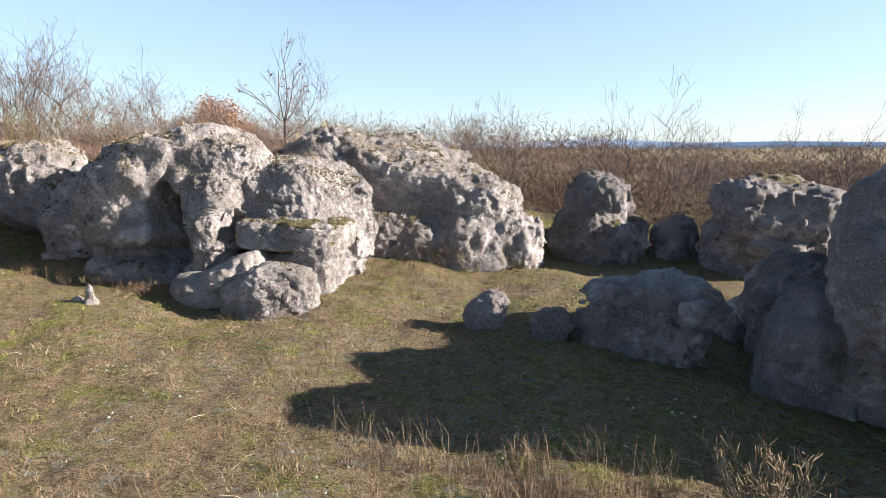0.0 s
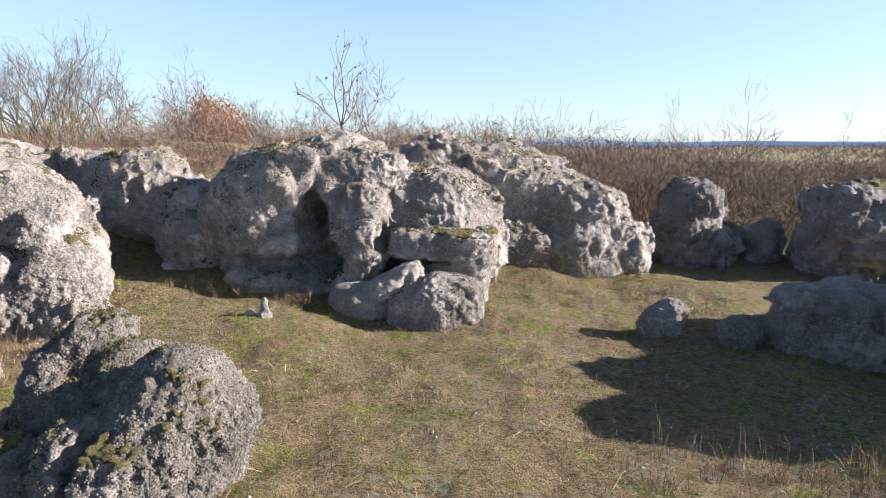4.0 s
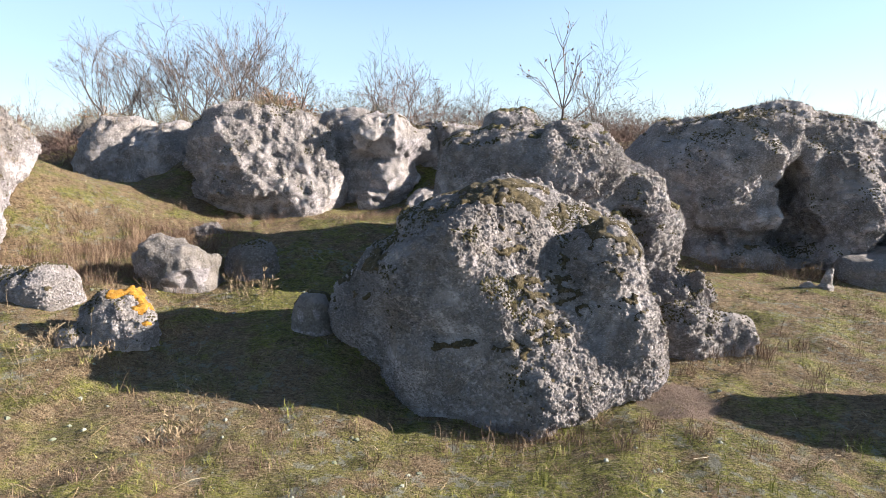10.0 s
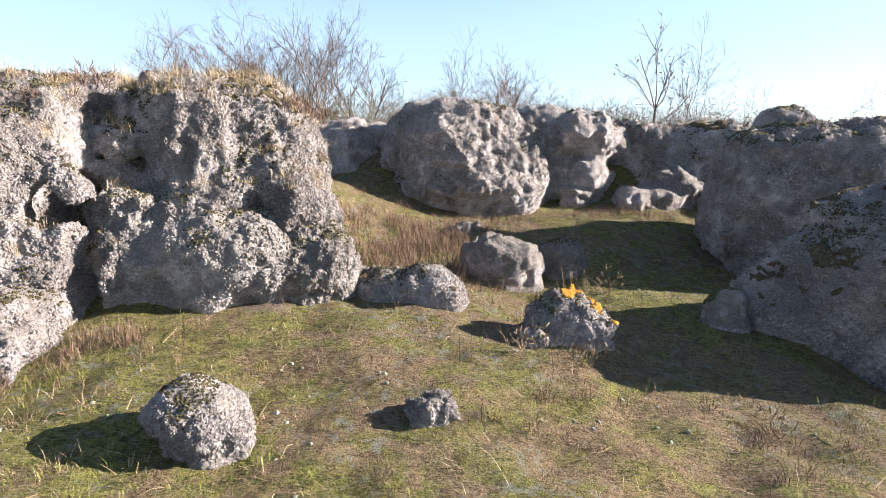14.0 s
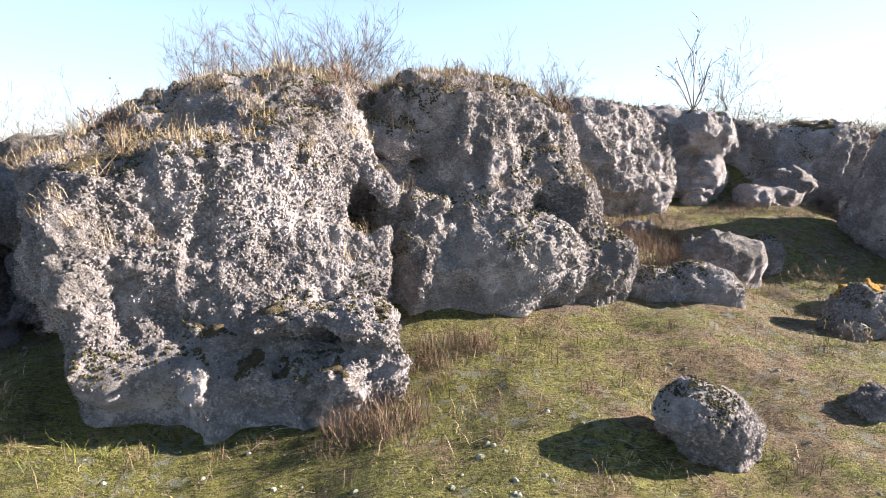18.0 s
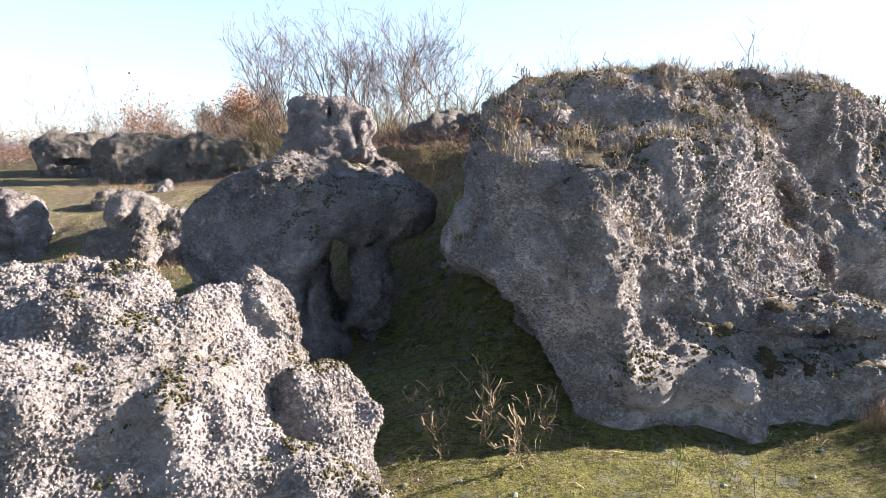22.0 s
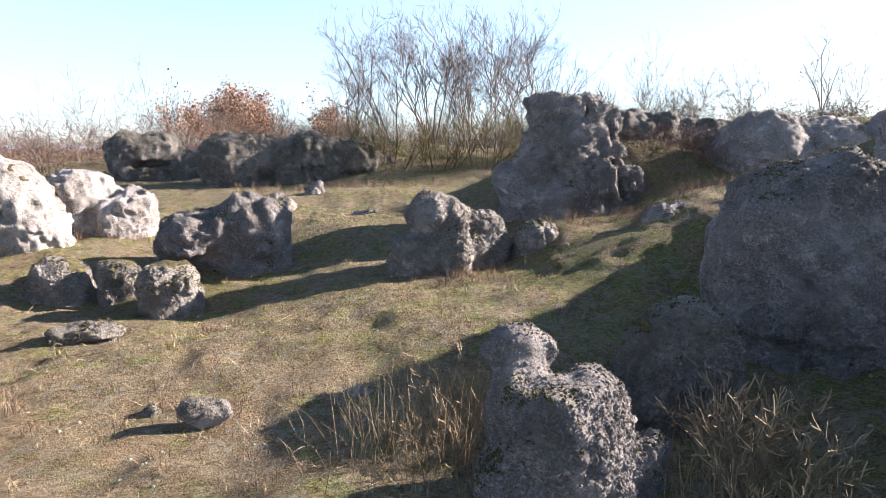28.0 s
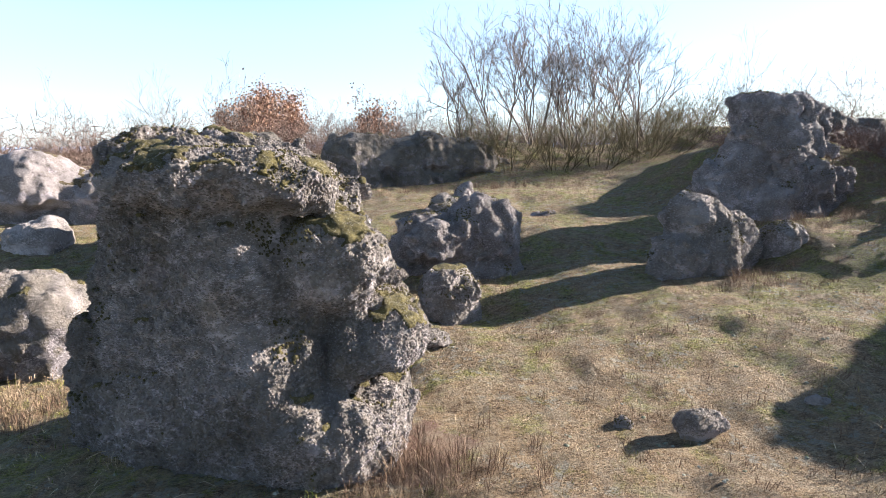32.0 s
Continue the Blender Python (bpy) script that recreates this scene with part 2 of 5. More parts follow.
def tubes(paths, sides=3):
    """One mesh of tapered tubes: paths are (points (n, 3), radii (n,))."""
    vs, fs, at = [], [], 0
    ring = np.arange(sides) * 2 * np.pi / sides
    for pts, rad in paths:
        pts = np.asarray(pts, float)
        n = len(pts)
        ahead = np.gradient(pts, axis=0)
        ahead /= np.linalg.norm(ahead, axis=1, keepdims=True) + 1e-9
        side = np.cross(ahead, (0.31, 0.2, 0.93))
        side /= np.linalg.norm(side, axis=1, keepdims=True) + 1e-9
        up = np.cross(ahead, side)
        r = np.asarray(rad)[:, None, None]
        v = pts[:, None] + r * (side[:, None] * np.cos(ring)[None, :, None] + up[:, None] * np.sin(ring)[None, :, None])
        vs.append(v.reshape(-1, 3))
        i = np.arange(n - 1)[:, None] * sides + np.arange(sides)[None]
        j = np.arange(n - 1)[:, None] * sides + (np.arange(sides)[None] + 1) % sides
        fs.append(np.stack([i, j, j + sides, i + sides], -1).reshape(-1, 4) + at)
        at += n * sides
    return np.concatenate(vs), np.concatenate(fs)


def ribbons(paths, rng):
    """One mesh of thin flat twigs, two quads each."""
    pts = np.array([p[[0, len(p) // 2, -1]] for p, r in paths])
    rad = np.array([r[[0, len(r) // 2, -1]] for p, r in paths])
    ahead = pts[:, 2] - pts[:, 0]
    side = np.cross(ahead, rng.normal(0, 1, ahead.shape))
    side /= np.linalg.norm(side, axis=1, keepdims=True) + 1e-9
    v = np.stack([pts - side[:, None] * rad[:, :, None], pts + side[:, None] * rad[:, :, None]], 2).reshape(-1, 3)
    f = np.array([(0, 1, 3, 2), (2, 3, 5, 4)])[None] + (np.arange(len(pts)) * 6)[:, None, None]
    return v, f.reshape(-1, 4)


def branch_paths(rng, start, way, length, radius, depth, spread=0.5, kids=(2, 4), droop=0.0, out=None, wander=0.16, ratio=0.62):
    """Limbs, boughs and twigs that fork from one stem."""
    out = [] if out is None else out
    n = 5 if depth > 1 else 4
    pts, w = [np.array(start, float)], np.array(way, float)
    for _ in range(n - 1):
        w = w + rng.normal(0, wander, 3) + (0, 0, 0.05 - droop)
        w /= np.linalg.norm(w)
        pts.append(pts[-1] + w * length / (n - 1))
    pts = np.array(pts)
    out.append((pts, np.linspace(radius, radius * 0.45, n), depth))
    if depth > 0:
        for _ in range(rng.randint(kids[0], kids[1] + 1)):
            t = rng.uniform(0.3, 1.0) * (n - 1)
            i = min(int(t), n - 2)
            p = pts[i] + (pts[i + 1] - pts[i]) * (t - i)
            side = rng.normal(0, 1, 3)
            side -= w * side.dot(w)
            side /= np.linalg.norm(side) + 1e-9
            v = w * (1 - spread * 0.5) + side * spread + (0, 0, 0.12)
            branch_paths(rng, p, v / np.linalg.norm(v), length * ratio * rng.uniform(0.7, 1.15), radius * 0.5, depth - 1, spread, kids, droop, out, wander, ratio)
    return out

# ---- materials ----
def material(name, rough=0.9):
    m = bpy.data.materials.new(name)
    m.use_nodes = True
    tree = m.node_tree
    tree.nodes["Principled BSDF"].inputs["Roughness"].default_value = rough
    tree.nodes["Principled BSDF"].inputs["Specular IOR Level"].default_value = 0.25
    return m, tree, tree.nodes["Principled BSDF"]


def node(tree, kind, **values):
    n = tree.nodes.new(kind)
    for key, value in values.items():
        if key in n.inputs:
            n.inputs[key].default_value = value
    return n


def noise_of(tree, coords, scale, detail=4.0, rough=0.6, distort=0.0):
    n = node(tree, "ShaderNodeTexNoise", Scale=scale, Detail=detail, Roughness=rough, Distortion=distort)
    tree.links.new(coords, n.inputs["Vector"])
    return n.outputs["Fac"]


def ramp(tree, value, *stops):
    n = tree.nodes.new("ShaderNodeValToRGB")
    el = n.color_ramp.elements
    while len(el) < len(stops):
        el.new(0.5)
    for e, (at, c) in zip(el, stops):
        e.position = at
        e.color = (*c, 1) if len(c) == 3 else (c[0], c[0], c[0], 1)
    tree.links.new(value, n.inputs["Fac"])
    return n.outputs["Color"]


def mix(tree, fac, a, b, how="MIX"):
    n = tree.nodes.new("ShaderNodeMix")
    n.data_type, n.blend_type = "RGBA", how
    for socket, value in ((n.inputs[0], fac), (n.inputs[6], a), (n.inputs[7], b)):
        if isinstance(value, bpy.types.NodeSocket):
            tree.links.new(value, socket)
        elif isinstance(value, tuple):
            socket.default_value = (*value, 1)
        else:
            socket.default_value = value
    return n.outputs[2]


def calc(tree, how, a, b=0.0, clamp=False):
    n = tree.nodes.new("ShaderNodeMath")
    n.operation, n.use_clamp = how, clamp
    for socket, value in zip(n.inputs, (a, b)):
        if isinstance(value, bpy.types.NodeSocket):
            tree.links.new(value, socket)
        else:
            socket.default_value = value
    return n.outputs[0]


def bump(tree, shader, height, strength, distance, after=None):
    n = node(tree, "ShaderNodeBump", Strength=strength, Distance=distance)
    tree.links.new(height, n.inputs["Height"])
    if after:
        tree.links.new(after, n.inputs["Normal"])
    tree.links.new(n.outputs[0], shader.inputs["Normal"])
    return n.outputs[0]


def rock_material(name, pale, dark, moss, mossy, speck=0.5):
    """Weathered limestone: a crust of pale grains in patches, smooth worn faces between, pits, moss where rain settles."""
    m, tree, shader = material(name, 0.95)
    geo = tree.nodes.new("ShaderNodeNewGeometry")
    pos = geo.outputs["Position"]
    patch = noise_of(tree, pos, 1.1, 5, 0.62, 0.4)
    grain = noise_of(tree, pos, 8.0, 7, 0.72, 0.3)
    fine = noise_of(tree, pos, 30.0, 5, 0.72, 0.4)
    crust = noise_of(tree, pos, 2.1, 5, 0.65, 0.5)
    base = mix(tree, ramp(tree, patch, (0.36, (0,)), (0.56, (1,))), dark, pale)
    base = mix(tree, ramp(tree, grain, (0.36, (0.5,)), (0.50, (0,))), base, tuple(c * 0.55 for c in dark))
    warm = noise_of(tree, pos, 2.3, 3)
    base = mix(tree, ramp(tree, warm, (0.58, (0,)), (0.74, (0.4,))), base, (0.46, 0.37, 0.28))
    # knobbly grains, with the gaps between them coloured darker
    pebbles = node(tree, "ShaderNodeTexVoronoi", Scale=36.0, Randomness=1.0)
    shaken = tree.nodes.new("ShaderNodeVectorMath")
    shaken.operation = "MULTIPLY_ADD"
    wobble = node(tree, "ShaderNodeTexNoise", Scale=22.0, Detail=2.0)
    tree.links.new(pos, wobble.inputs["Vector"])
    tree.links.new(wobble.outputs["Color"], shaken.inputs[0])
    shaken.inputs[1].default_value = (0.07, 0.07, 0.07)
    tree.links.new(pos, shaken.inputs[2])
    tree.links.new(shaken.outputs[0], pebbles.inputs["Vector"])
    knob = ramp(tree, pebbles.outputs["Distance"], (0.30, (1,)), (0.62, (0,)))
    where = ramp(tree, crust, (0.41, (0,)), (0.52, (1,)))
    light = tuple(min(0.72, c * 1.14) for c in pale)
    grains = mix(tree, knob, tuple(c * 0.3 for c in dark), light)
    tint = tree.nodes.new("ShaderNodeSeparateColor")
    tree.links.new(pebbles.outputs["Color"], tint.inputs[0])
    grains = mix(tree, ramp(tree, tint.outputs[0], (0.35, (0,)), (1.0, (0.75,))), grains, tuple(c * 0.85 for c in dark))
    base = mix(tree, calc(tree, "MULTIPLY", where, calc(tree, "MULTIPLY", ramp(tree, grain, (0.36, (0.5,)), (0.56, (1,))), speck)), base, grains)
    # hollows of the fine relief are coloured darker too
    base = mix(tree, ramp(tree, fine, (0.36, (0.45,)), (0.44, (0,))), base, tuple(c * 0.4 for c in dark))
    split = tree.nodes.new("ShaderNodeSeparateXYZ")
    tree.links.new(geo.outputs["Normal"], split.inputs[0])
    top = calc(tree, "MULTIPLY_ADD", split.outputs[2], 1.0)
    tree.nodes[-1].inputs[2].default_value = -0.55
    cushions = noise_of(tree, pos, 5.0, 5, 0.7)
    growth = calc(tree, "ADD", calc(tree, "MULTIPLY", top, 0.42), calc(tree, "MULTIPLY_ADD", cushions, 1.0))
    fac = ramp(tree, growth, (0.70 - 0.14 * mossy, (0,)), (0.80 - 0.14 * mossy, (min(1, 0.35 + mossy * 0.6),)))
    green = mix(tree, noise_of(tree, pos, 14.0, 3), moss, tuple(c * 0.35 for c in moss))
    base = mix(tree, fac, base, green)
    tree.links.new(base, shader.inputs["Base Color"])
    relief = calc(tree, "ADD", calc(tree, "MULTIPLY", calc(tree, "MULTIPLY", knob, where), 0.5), fine)
    one = bump(tree, shader, relief, 1.0, 0.03)
    bump(tree, shader, grain, 1.0, 0.05, one)
    return m


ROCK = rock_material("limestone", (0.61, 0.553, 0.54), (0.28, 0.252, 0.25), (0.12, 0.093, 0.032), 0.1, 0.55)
# mossy and grey tones lowered: part of the shade sits in the colour
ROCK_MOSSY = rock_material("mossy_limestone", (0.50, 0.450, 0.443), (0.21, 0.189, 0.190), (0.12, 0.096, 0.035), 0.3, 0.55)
ROCK_SHADE_GREY = rock_material("shade_grey_limestone", (0.46, 0.412, 0.414), (0.215, 0.192, 0.199), (0.105, 0.084, 0.03), 0.15, 0.55)
# darker copy for the far scarp: its shade put into a lichened tone
ROCK_DARK = rock_material("shaded_lichened_limestone", (0.30, 0.268, 0.264), (0.13, 0.117, 0.117), (0.09, 0.075, 0.028), 0.35, 0.5)
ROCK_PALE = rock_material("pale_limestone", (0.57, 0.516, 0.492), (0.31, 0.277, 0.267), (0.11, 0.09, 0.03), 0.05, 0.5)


def moss_material(name, a, b, c):
    m, tree, shader = material(name, 1.0)
    pos = tree.nodes.new("ShaderNodeNewGeometry").outputs["Position"]
    base = mix(tree, ramp(tree, noise_of(tree, pos, 16.0, 5, 0.7), (0.35, (0,)), (0.62, (1,))), a, b)
    base = mix(tree, ramp(tree, noise_of(tree, pos, 60.0, 3, 0.7), (0.55, (0,)), (0.68, (0.7,))), base, c)
    tree.links.new(base, shader.inputs["Base Color"])
    bump(tree, shader, noise_of(tree, pos, 70.0, 4, 0.8), 1.0, 0.02)
    return m


MOSS = moss_material("olive_moss", (0.034, 0.029, 0.012), (0.114, 0.094, 0.034), (0.242, 0.222, 0.168))
MOSS_BROWN = moss_material("brown_moss", (0.034, 0.027, 0.013), (0.101, 0.077, 0.037), (0.202, 0.175, 0.134))
YELLOW_LICHEN = moss_material("yellow_lichen", (0.240, 0.104, 0.012), (0.416, 0.216, 0.024), (0.400, 0.320, 0.120))


def fibres(tree, pos, turn, thin, along):
    """Streaks like flattened straw that lie one way, in crooked sheaves."""
    bend = node(tree, "ShaderNodeTexNoise", Scale=1.6, Detail=2.0)
    tree.links.new(pos, bend.inputs["Vector"])
    shift = tree.nodes.new("ShaderNodeVectorMath")
    shift.operation = "MULTIPLY_ADD"
    shift.inputs[1].default_value = (0.2, 0.2, 0.2)
    tree.links.new(bend.outputs["Color"], shift.inputs[0])
    tree.links.new(pos, shift.inputs[2])
    way = node(tree, "ShaderNodeMapping")
    way.inputs["Rotation"].default_value = (0, 0, radians(turn))
    way.inputs["Scale"].default_value = (along, thin, thin * 0.3)
    tree.links.new(shift.outputs[0], way.inputs["Vector"])
    return noise_of(tree, way.outputs[0], 1.0, 3, 0.6)


def ground_material():
    m, tree, shader = material("winter_turf", 1.0)
    pos = tree.nodes.new("ShaderNodeNewGeometry").outputs["Position"]
    wide, clump = noise_of(tree, pos, 0.35, 4, 0.6), noise_of(tree, pos, 2.4, 6, 0.7, 0.3)
    straw, fine = noise_of(tree, pos, 11.0, 5, 0.75, 1.0), noise_of(tree, pos, 55.0, 4, 0.8)
    base = mix(tree, ramp(tree, straw, (0.34, (0,)), (0.62, (1,))), (0.16, 0.10, 0.05), (0.55, 0.395, 0.215))
    lush = clump
    for place, reach, much in (((-14.0, 4.4, .7), 4.5, .13), ((-14.5, 3.4, .5), 4.0, .08), ((-4.6, 4.0, .5), 2.2, .10), ((-6.8, 7.2, .7), 1.6, .12), ((-18.5, 8.6, .5), 1.8, .08), ((-7.0, 10.6, 1.2), 1.6, .08), ((-23.0, 6.4, .3), 3.2, -.07), ((3.5, 6.0, .4), 3.2, -.05)):
        away = tree.nodes.new("ShaderNodeVectorMath")
        away.operation = "DISTANCE"
        away.inputs[1].default_value = place
        tree.links.new(pos, away.inputs[0])
        lush = calc(tree, "ADD", lush, calc(tree, "MULTIPLY", ramp(tree, calc(tree, "DIVIDE", away.outputs["Value"], reach), (0.25, (1,)), (1.0, (0,))), much))
    green = mix(tree, ramp(tree, straw, (0.36, (0,)), (0.60, (1,))), (0.10, 0.11, 0.022), (0.42, 0.43, 0.08))
    base = mix(tree, ramp(tree, lush, (0.46, (0,)), (0.58, (0.92,))), base, green)
    base = mix(tree, ramp(tree, wide, (0.55, (0,)), (0.68, (0.4,))), base, (0.34, 0.245, 0.155))
    for turn, thin, along, low in ((20, 85, 13, .57), (-35, 100, 15, .58), (75, 90, 12, .575)):
        base = mix(tree, ramp(tree, fibres(tree, pos, turn, thin, along), (low, (0,)), (low + .06, (0.55,))), base, (0.62, 0.50, 0.31))
        base = mix(tree, ramp(tree, fibres(tree, pos, turn + 40, thin, along), (.34, (0.4,)), (.42, (0,))), base, (0.06, 0.046, 0.022))
    base = mix(tree, ramp(tree, fine, (0.37, (0.85,)), (0.47, (0,))), base, (0.04, 0.03, 0.015))
    hoar = noise_of(tree, pos, 9.0, 4, 0.7)
    base = mix(tree, calc(tree, "MULTIPLY", ramp(tree, hoar, (0.54, (0,)), (0.62, (0.75,))), ramp(tree, noise_of(tree, pos, 0.9, 3), (0.46, (0,)), (0.56, (1,)))), base, (0.40, 0.41, 0.33))
    for place, reach, tone in ((( -3.3, 5.5, .4), .55, (.36, .26, .20)), ((-25.0, 7.0, .3), .75, (.32, .19, .14)), ((-6.6, 11.0, 1.2), .6, (.34, .24, .18)), ((1.2, 4.4, .5), .8, (.33, .235, .15)), ((-9.6, 8.6, 1.0), 1.0, (.30, .20, .13)), ((-11.0, 6.0, .9), .6, (.36, .27, .2))):
        away = tree.nodes.new("ShaderNodeVectorMath")
        away.operation = "DISTANCE"
        away.inputs[1].default_value = place
        tree.links.new(pos, away.inputs[0])
        edge = calc(tree, "ADD", calc(tree, "DIVIDE", away.outputs["Value"], reach), calc(tree, "MULTIPLY", clump, 0.9))
        base = mix(tree, ramp(tree, edge, (0.95, (0.8,)), (1.35, (0,))), base, tone)  # bare soil
    split = tree.nodes.new("ShaderNodeSeparateXYZ")
    tree.links.new(pos, split.inputs[0])
    west = calc(tree, "MULTIPLY", calc(tree, "ADD", split.outputs[0], 15.5), -0.2, True)
    pale_mix = ramp(tree, noise_of(tree, pos, 5.0, 5, 0.75), (0.44, (0.0,)), (0.64, (0.42,)))
    base = mix(tree, calc(tree, "MULTIPLY", west, pale_mix), base, (0.60, 0.54, 0.38))  # patchy paler tan tone, growing towards the west of the open field
    base = mix(tree, 1.0, base, (0.585, 0.57, 0.575), "MULTIPLY")
    tree.links.new(base, shader.inputs["Base Color"])
    one = bump(tree, shader, noise_of(tree, pos, 6.5, 6, 0.68, 0.4), 1.0, 0.2)
    bump(tree, shader, calc(tree, "ADD", straw, fine), 1.0, 0.05, one)
    return m


def leafy(name, stops, rough=0.85, see_through=0.25):
    """Blades and leaves: the colour changes from piece to piece."""
    m, tree, shader = material(name, rough)
    tone = tree.nodes.new("ShaderNodeNewGeometry").outputs["Random Per Island"]
    tree.links.new(ramp(tree, tone, *stops), shader.inputs["Base Color"])
    return m


def bark(name, a, b):
    m, tree, shader = material(name, 0.9)
    pos = tree.nodes.new("ShaderNodeNewGeometry").outputs["Position"]
    isle = tree.nodes.new("ShaderNodeNewGeometry").outputs["Random Per Island"]
    base = mix(tree, isle, a, b)
    base = mix(tree, ramp(tree, noise_of(tree, pos, 18.0, 4), (0.4, (0.6,)), (0.6, (0,))), base, tuple(c * 0.4 for c in a))
    tree.links.new(base, shader.inputs["Base Color"])
    return m


GROUND = ground_material()
GREEN_BLADE = leafy("green_grass", ((0.0, (0.073, 0.088, 0.014)), (0.55, (0.189, 0.199, 0.033)), (1.0, (0.305, 0.283, 0.073))))
STRAW_BLADE = leafy("dry_grass", ((0.0, (0.132, 0.084, 0.040)), (0.4, (0.309, 0.221, 0.114)), (0.8, (0.470, 0.367, 0.221)), (1.0, (0.573, 0.485, 0.338))))
RUST_BLADE = leafy("rusty_grass", ((0.0, (0.079, 0.046, 0.030)), (0.5, (0.171, 0.108, 0.066)), (1.0, (0.282, 0.207, 0.134))))
STALK = bark("dry_stalk", (0.190, 0.134, 0.078), (0.340, 0.260, 0.160))
LICHEN = leafy("pale_lichen", ((0.0, (0.135, 0.143, 0.093)), (1.0, (0.270, 0.270, 0.213))), 1.0)
BARK = bark("grey_bark", (0.105, 0.077, 0.062), (0.203, 0.161, 0.131))
STALK = bark("dry_stalk", (0.190, 0.134, 0.078), (0.340, 0.260, 0.160))
BARK_RED = bark("reddish_bark", (0.118, 0.069, 0.052), (0.210, 0.144, 0.108))
BARK_OLIVE = bark("olive_bark", (0.112, 0.089, 0.039), (0.190, 0.154, 0.079))
RUST_LEAF = leafy("rust_leaves", ((0.0, (0.17, 0.09, 0.055)), (0.6, (0.28, 0.155, 0.095)), (1.0, (0.35, 0.23, 0.15))))

# ---- ground ----
SPOTS = [(6, 4, .3), (10, 6, -.2), (10, 10, -.25), (5, 9.8, .15), (7, 15, 0), (12, 14.5, -.1), (1.5, 9.4, .25), (-.5, 8.9, .45), (-3.5, 7.6, .4), (-2.9, 6.4, .43),
         (0, 4.8, .5), (-4.7, 5.4, .3), (-9, 9.9, 1.15), (-7, 11, 1.2), (-12.8, 10.6, 1.6), (-9.7, 6.2, .9), (-8.3, 5.6, .78), (-10.5, 3.6, .69), (-6.6, 6.1, .68), (-14, 4, .5), (-17.5, 3.5, .35), (-17.4, 11, 1.1)]
SPOTS += [(-6.6, 4.8, .36), (-7.5, 5.0, .45), (-1.6, 4.6, .36), (-2.7, 4.7, .36), (-17.1, 6.3, .37), (-20, 10.3, .56), (-23.5, 11.3, .46), (-25, 10.5, .3), (-24, 9.8, .25), (-22.6, 18.5, 1.3), (-27.7, 22, 1.35), (-26.5, 13, .85), (-19.3, 5.6, .3), (-22.9, 7, .29),
          (-26.2, 6.6, .2), (-28.6, 9.5, .1), (-30.7, 15.6, 1.0), (0, 0, .55), (-8, 0, .6), (-16, 0, .4), (-25, 1, .3), (-33, 6, 0)]
SPOTS += [(-10, 13, 3.0), (-7, 13.2, 2.8), (-13, 9.2, 2.4), (-14, 8.4, 2.6), (-15.3, 10, 1.6), (-15, 14.5, 2.5), (-4.6, 14.4, 2.4), (-1.5, 14.8, 2.5), (1.5, 15, 2.4), (0, 11.8, .5), (3, 12, .35), (-3.2, 11, .65), (5, 13, .2), (4.5, 17, 1.2), (-3, 21.5, 2.8), (-20, 23, 2.6),
          (-27, 28, 2.2), (-10, 22, 3.1), (7, 22, .3), (14, 22, .1), (0, 40, 2.0), (20, 40, -1), (-30, 45, 2.0), (-40, 18, .8), (20, 8, -.4), (18, 0, 0), (-21, 14, 1.05), (-20.5, 17, 1.35)]
SPOT_XY, SPOT_Z = np.array(SPOTS)[:, :2], np.array(SPOTS)[:, 2]


def height(x, y):
    """The lie of the land at x, y (arrays)."""
    x, y = np.asarray(x, float).ravel(), np.asarray(y, float).ravel()
    d2 = (x[:, None] - SPOT_XY[None, :, 0]) ** 2 + (y[:, None] - SPOT_XY[None, :, 1]) ** 2
    w = 1 / (d2 + 0.5) ** 1.8
    z = (w * SPOT_Z).sum(1) / w.sum(1)
    far = np.clip((np.hypot(x + 9, y - 8) - 40) / 160, 0, 1)
    z = z * (1 - far) + (-9) * far
    p = np.stack([x, y, 0 * x], 1)
    fade = np.clip(1.5 - np.hypot(x + 9, y - 6) / 40, 0, 1)
    return z + fade * (vnoise(p, 1.7) * 0.06 + vnoise(p, 0.5, 3) * 0.04 + vnoise(p, 0.22, 7) * 0.03) + (1 - fade) * vnoise(p, 60) * 2 * far


def graded(a, b, step, reach, grow=1.16):
    inner = list(np.arange(a, b, step))
    d, up, down = step, [inner[-1]], [inner[0]]
    while up[-1] < reach:
        d *= grow
        up.append(up[-1] + d)
        down.append(down[-1] - d)
    return np.array(down[:0:-1] + inner + up[1:])


gx, gy = graded(-31, 12, 0.1, 3500), graded(1, 14, 0.1, 3500)
gxx, gyy = np.meshgrid(gx, gy, indexing="ij")
gz = np.concatenate([height(gxx[i], gyy[i]) for i in range(len(gx))])
gi = np.arange(len(gx) * len(gy)).reshape(len(gx), len(gy))
gq = np.stack([gi[:-1, :-1], gi[1:, :-1], gi[1:, 1:], gi[:-1, 1:]], -1).reshape(-1, 4)
land = new("ground", mesh_from("ground", np.stack([gxx.ravel(), gyy.ravel(), gz], 1), gq))
land.data.materials.append(GROUND)
tagged(land, "winter turf of dry straw and green moss with bare patches", "ground", kind="structure")

# ---- rocks ----
TOPS = {}  # the rocks' skins, for what grows on them


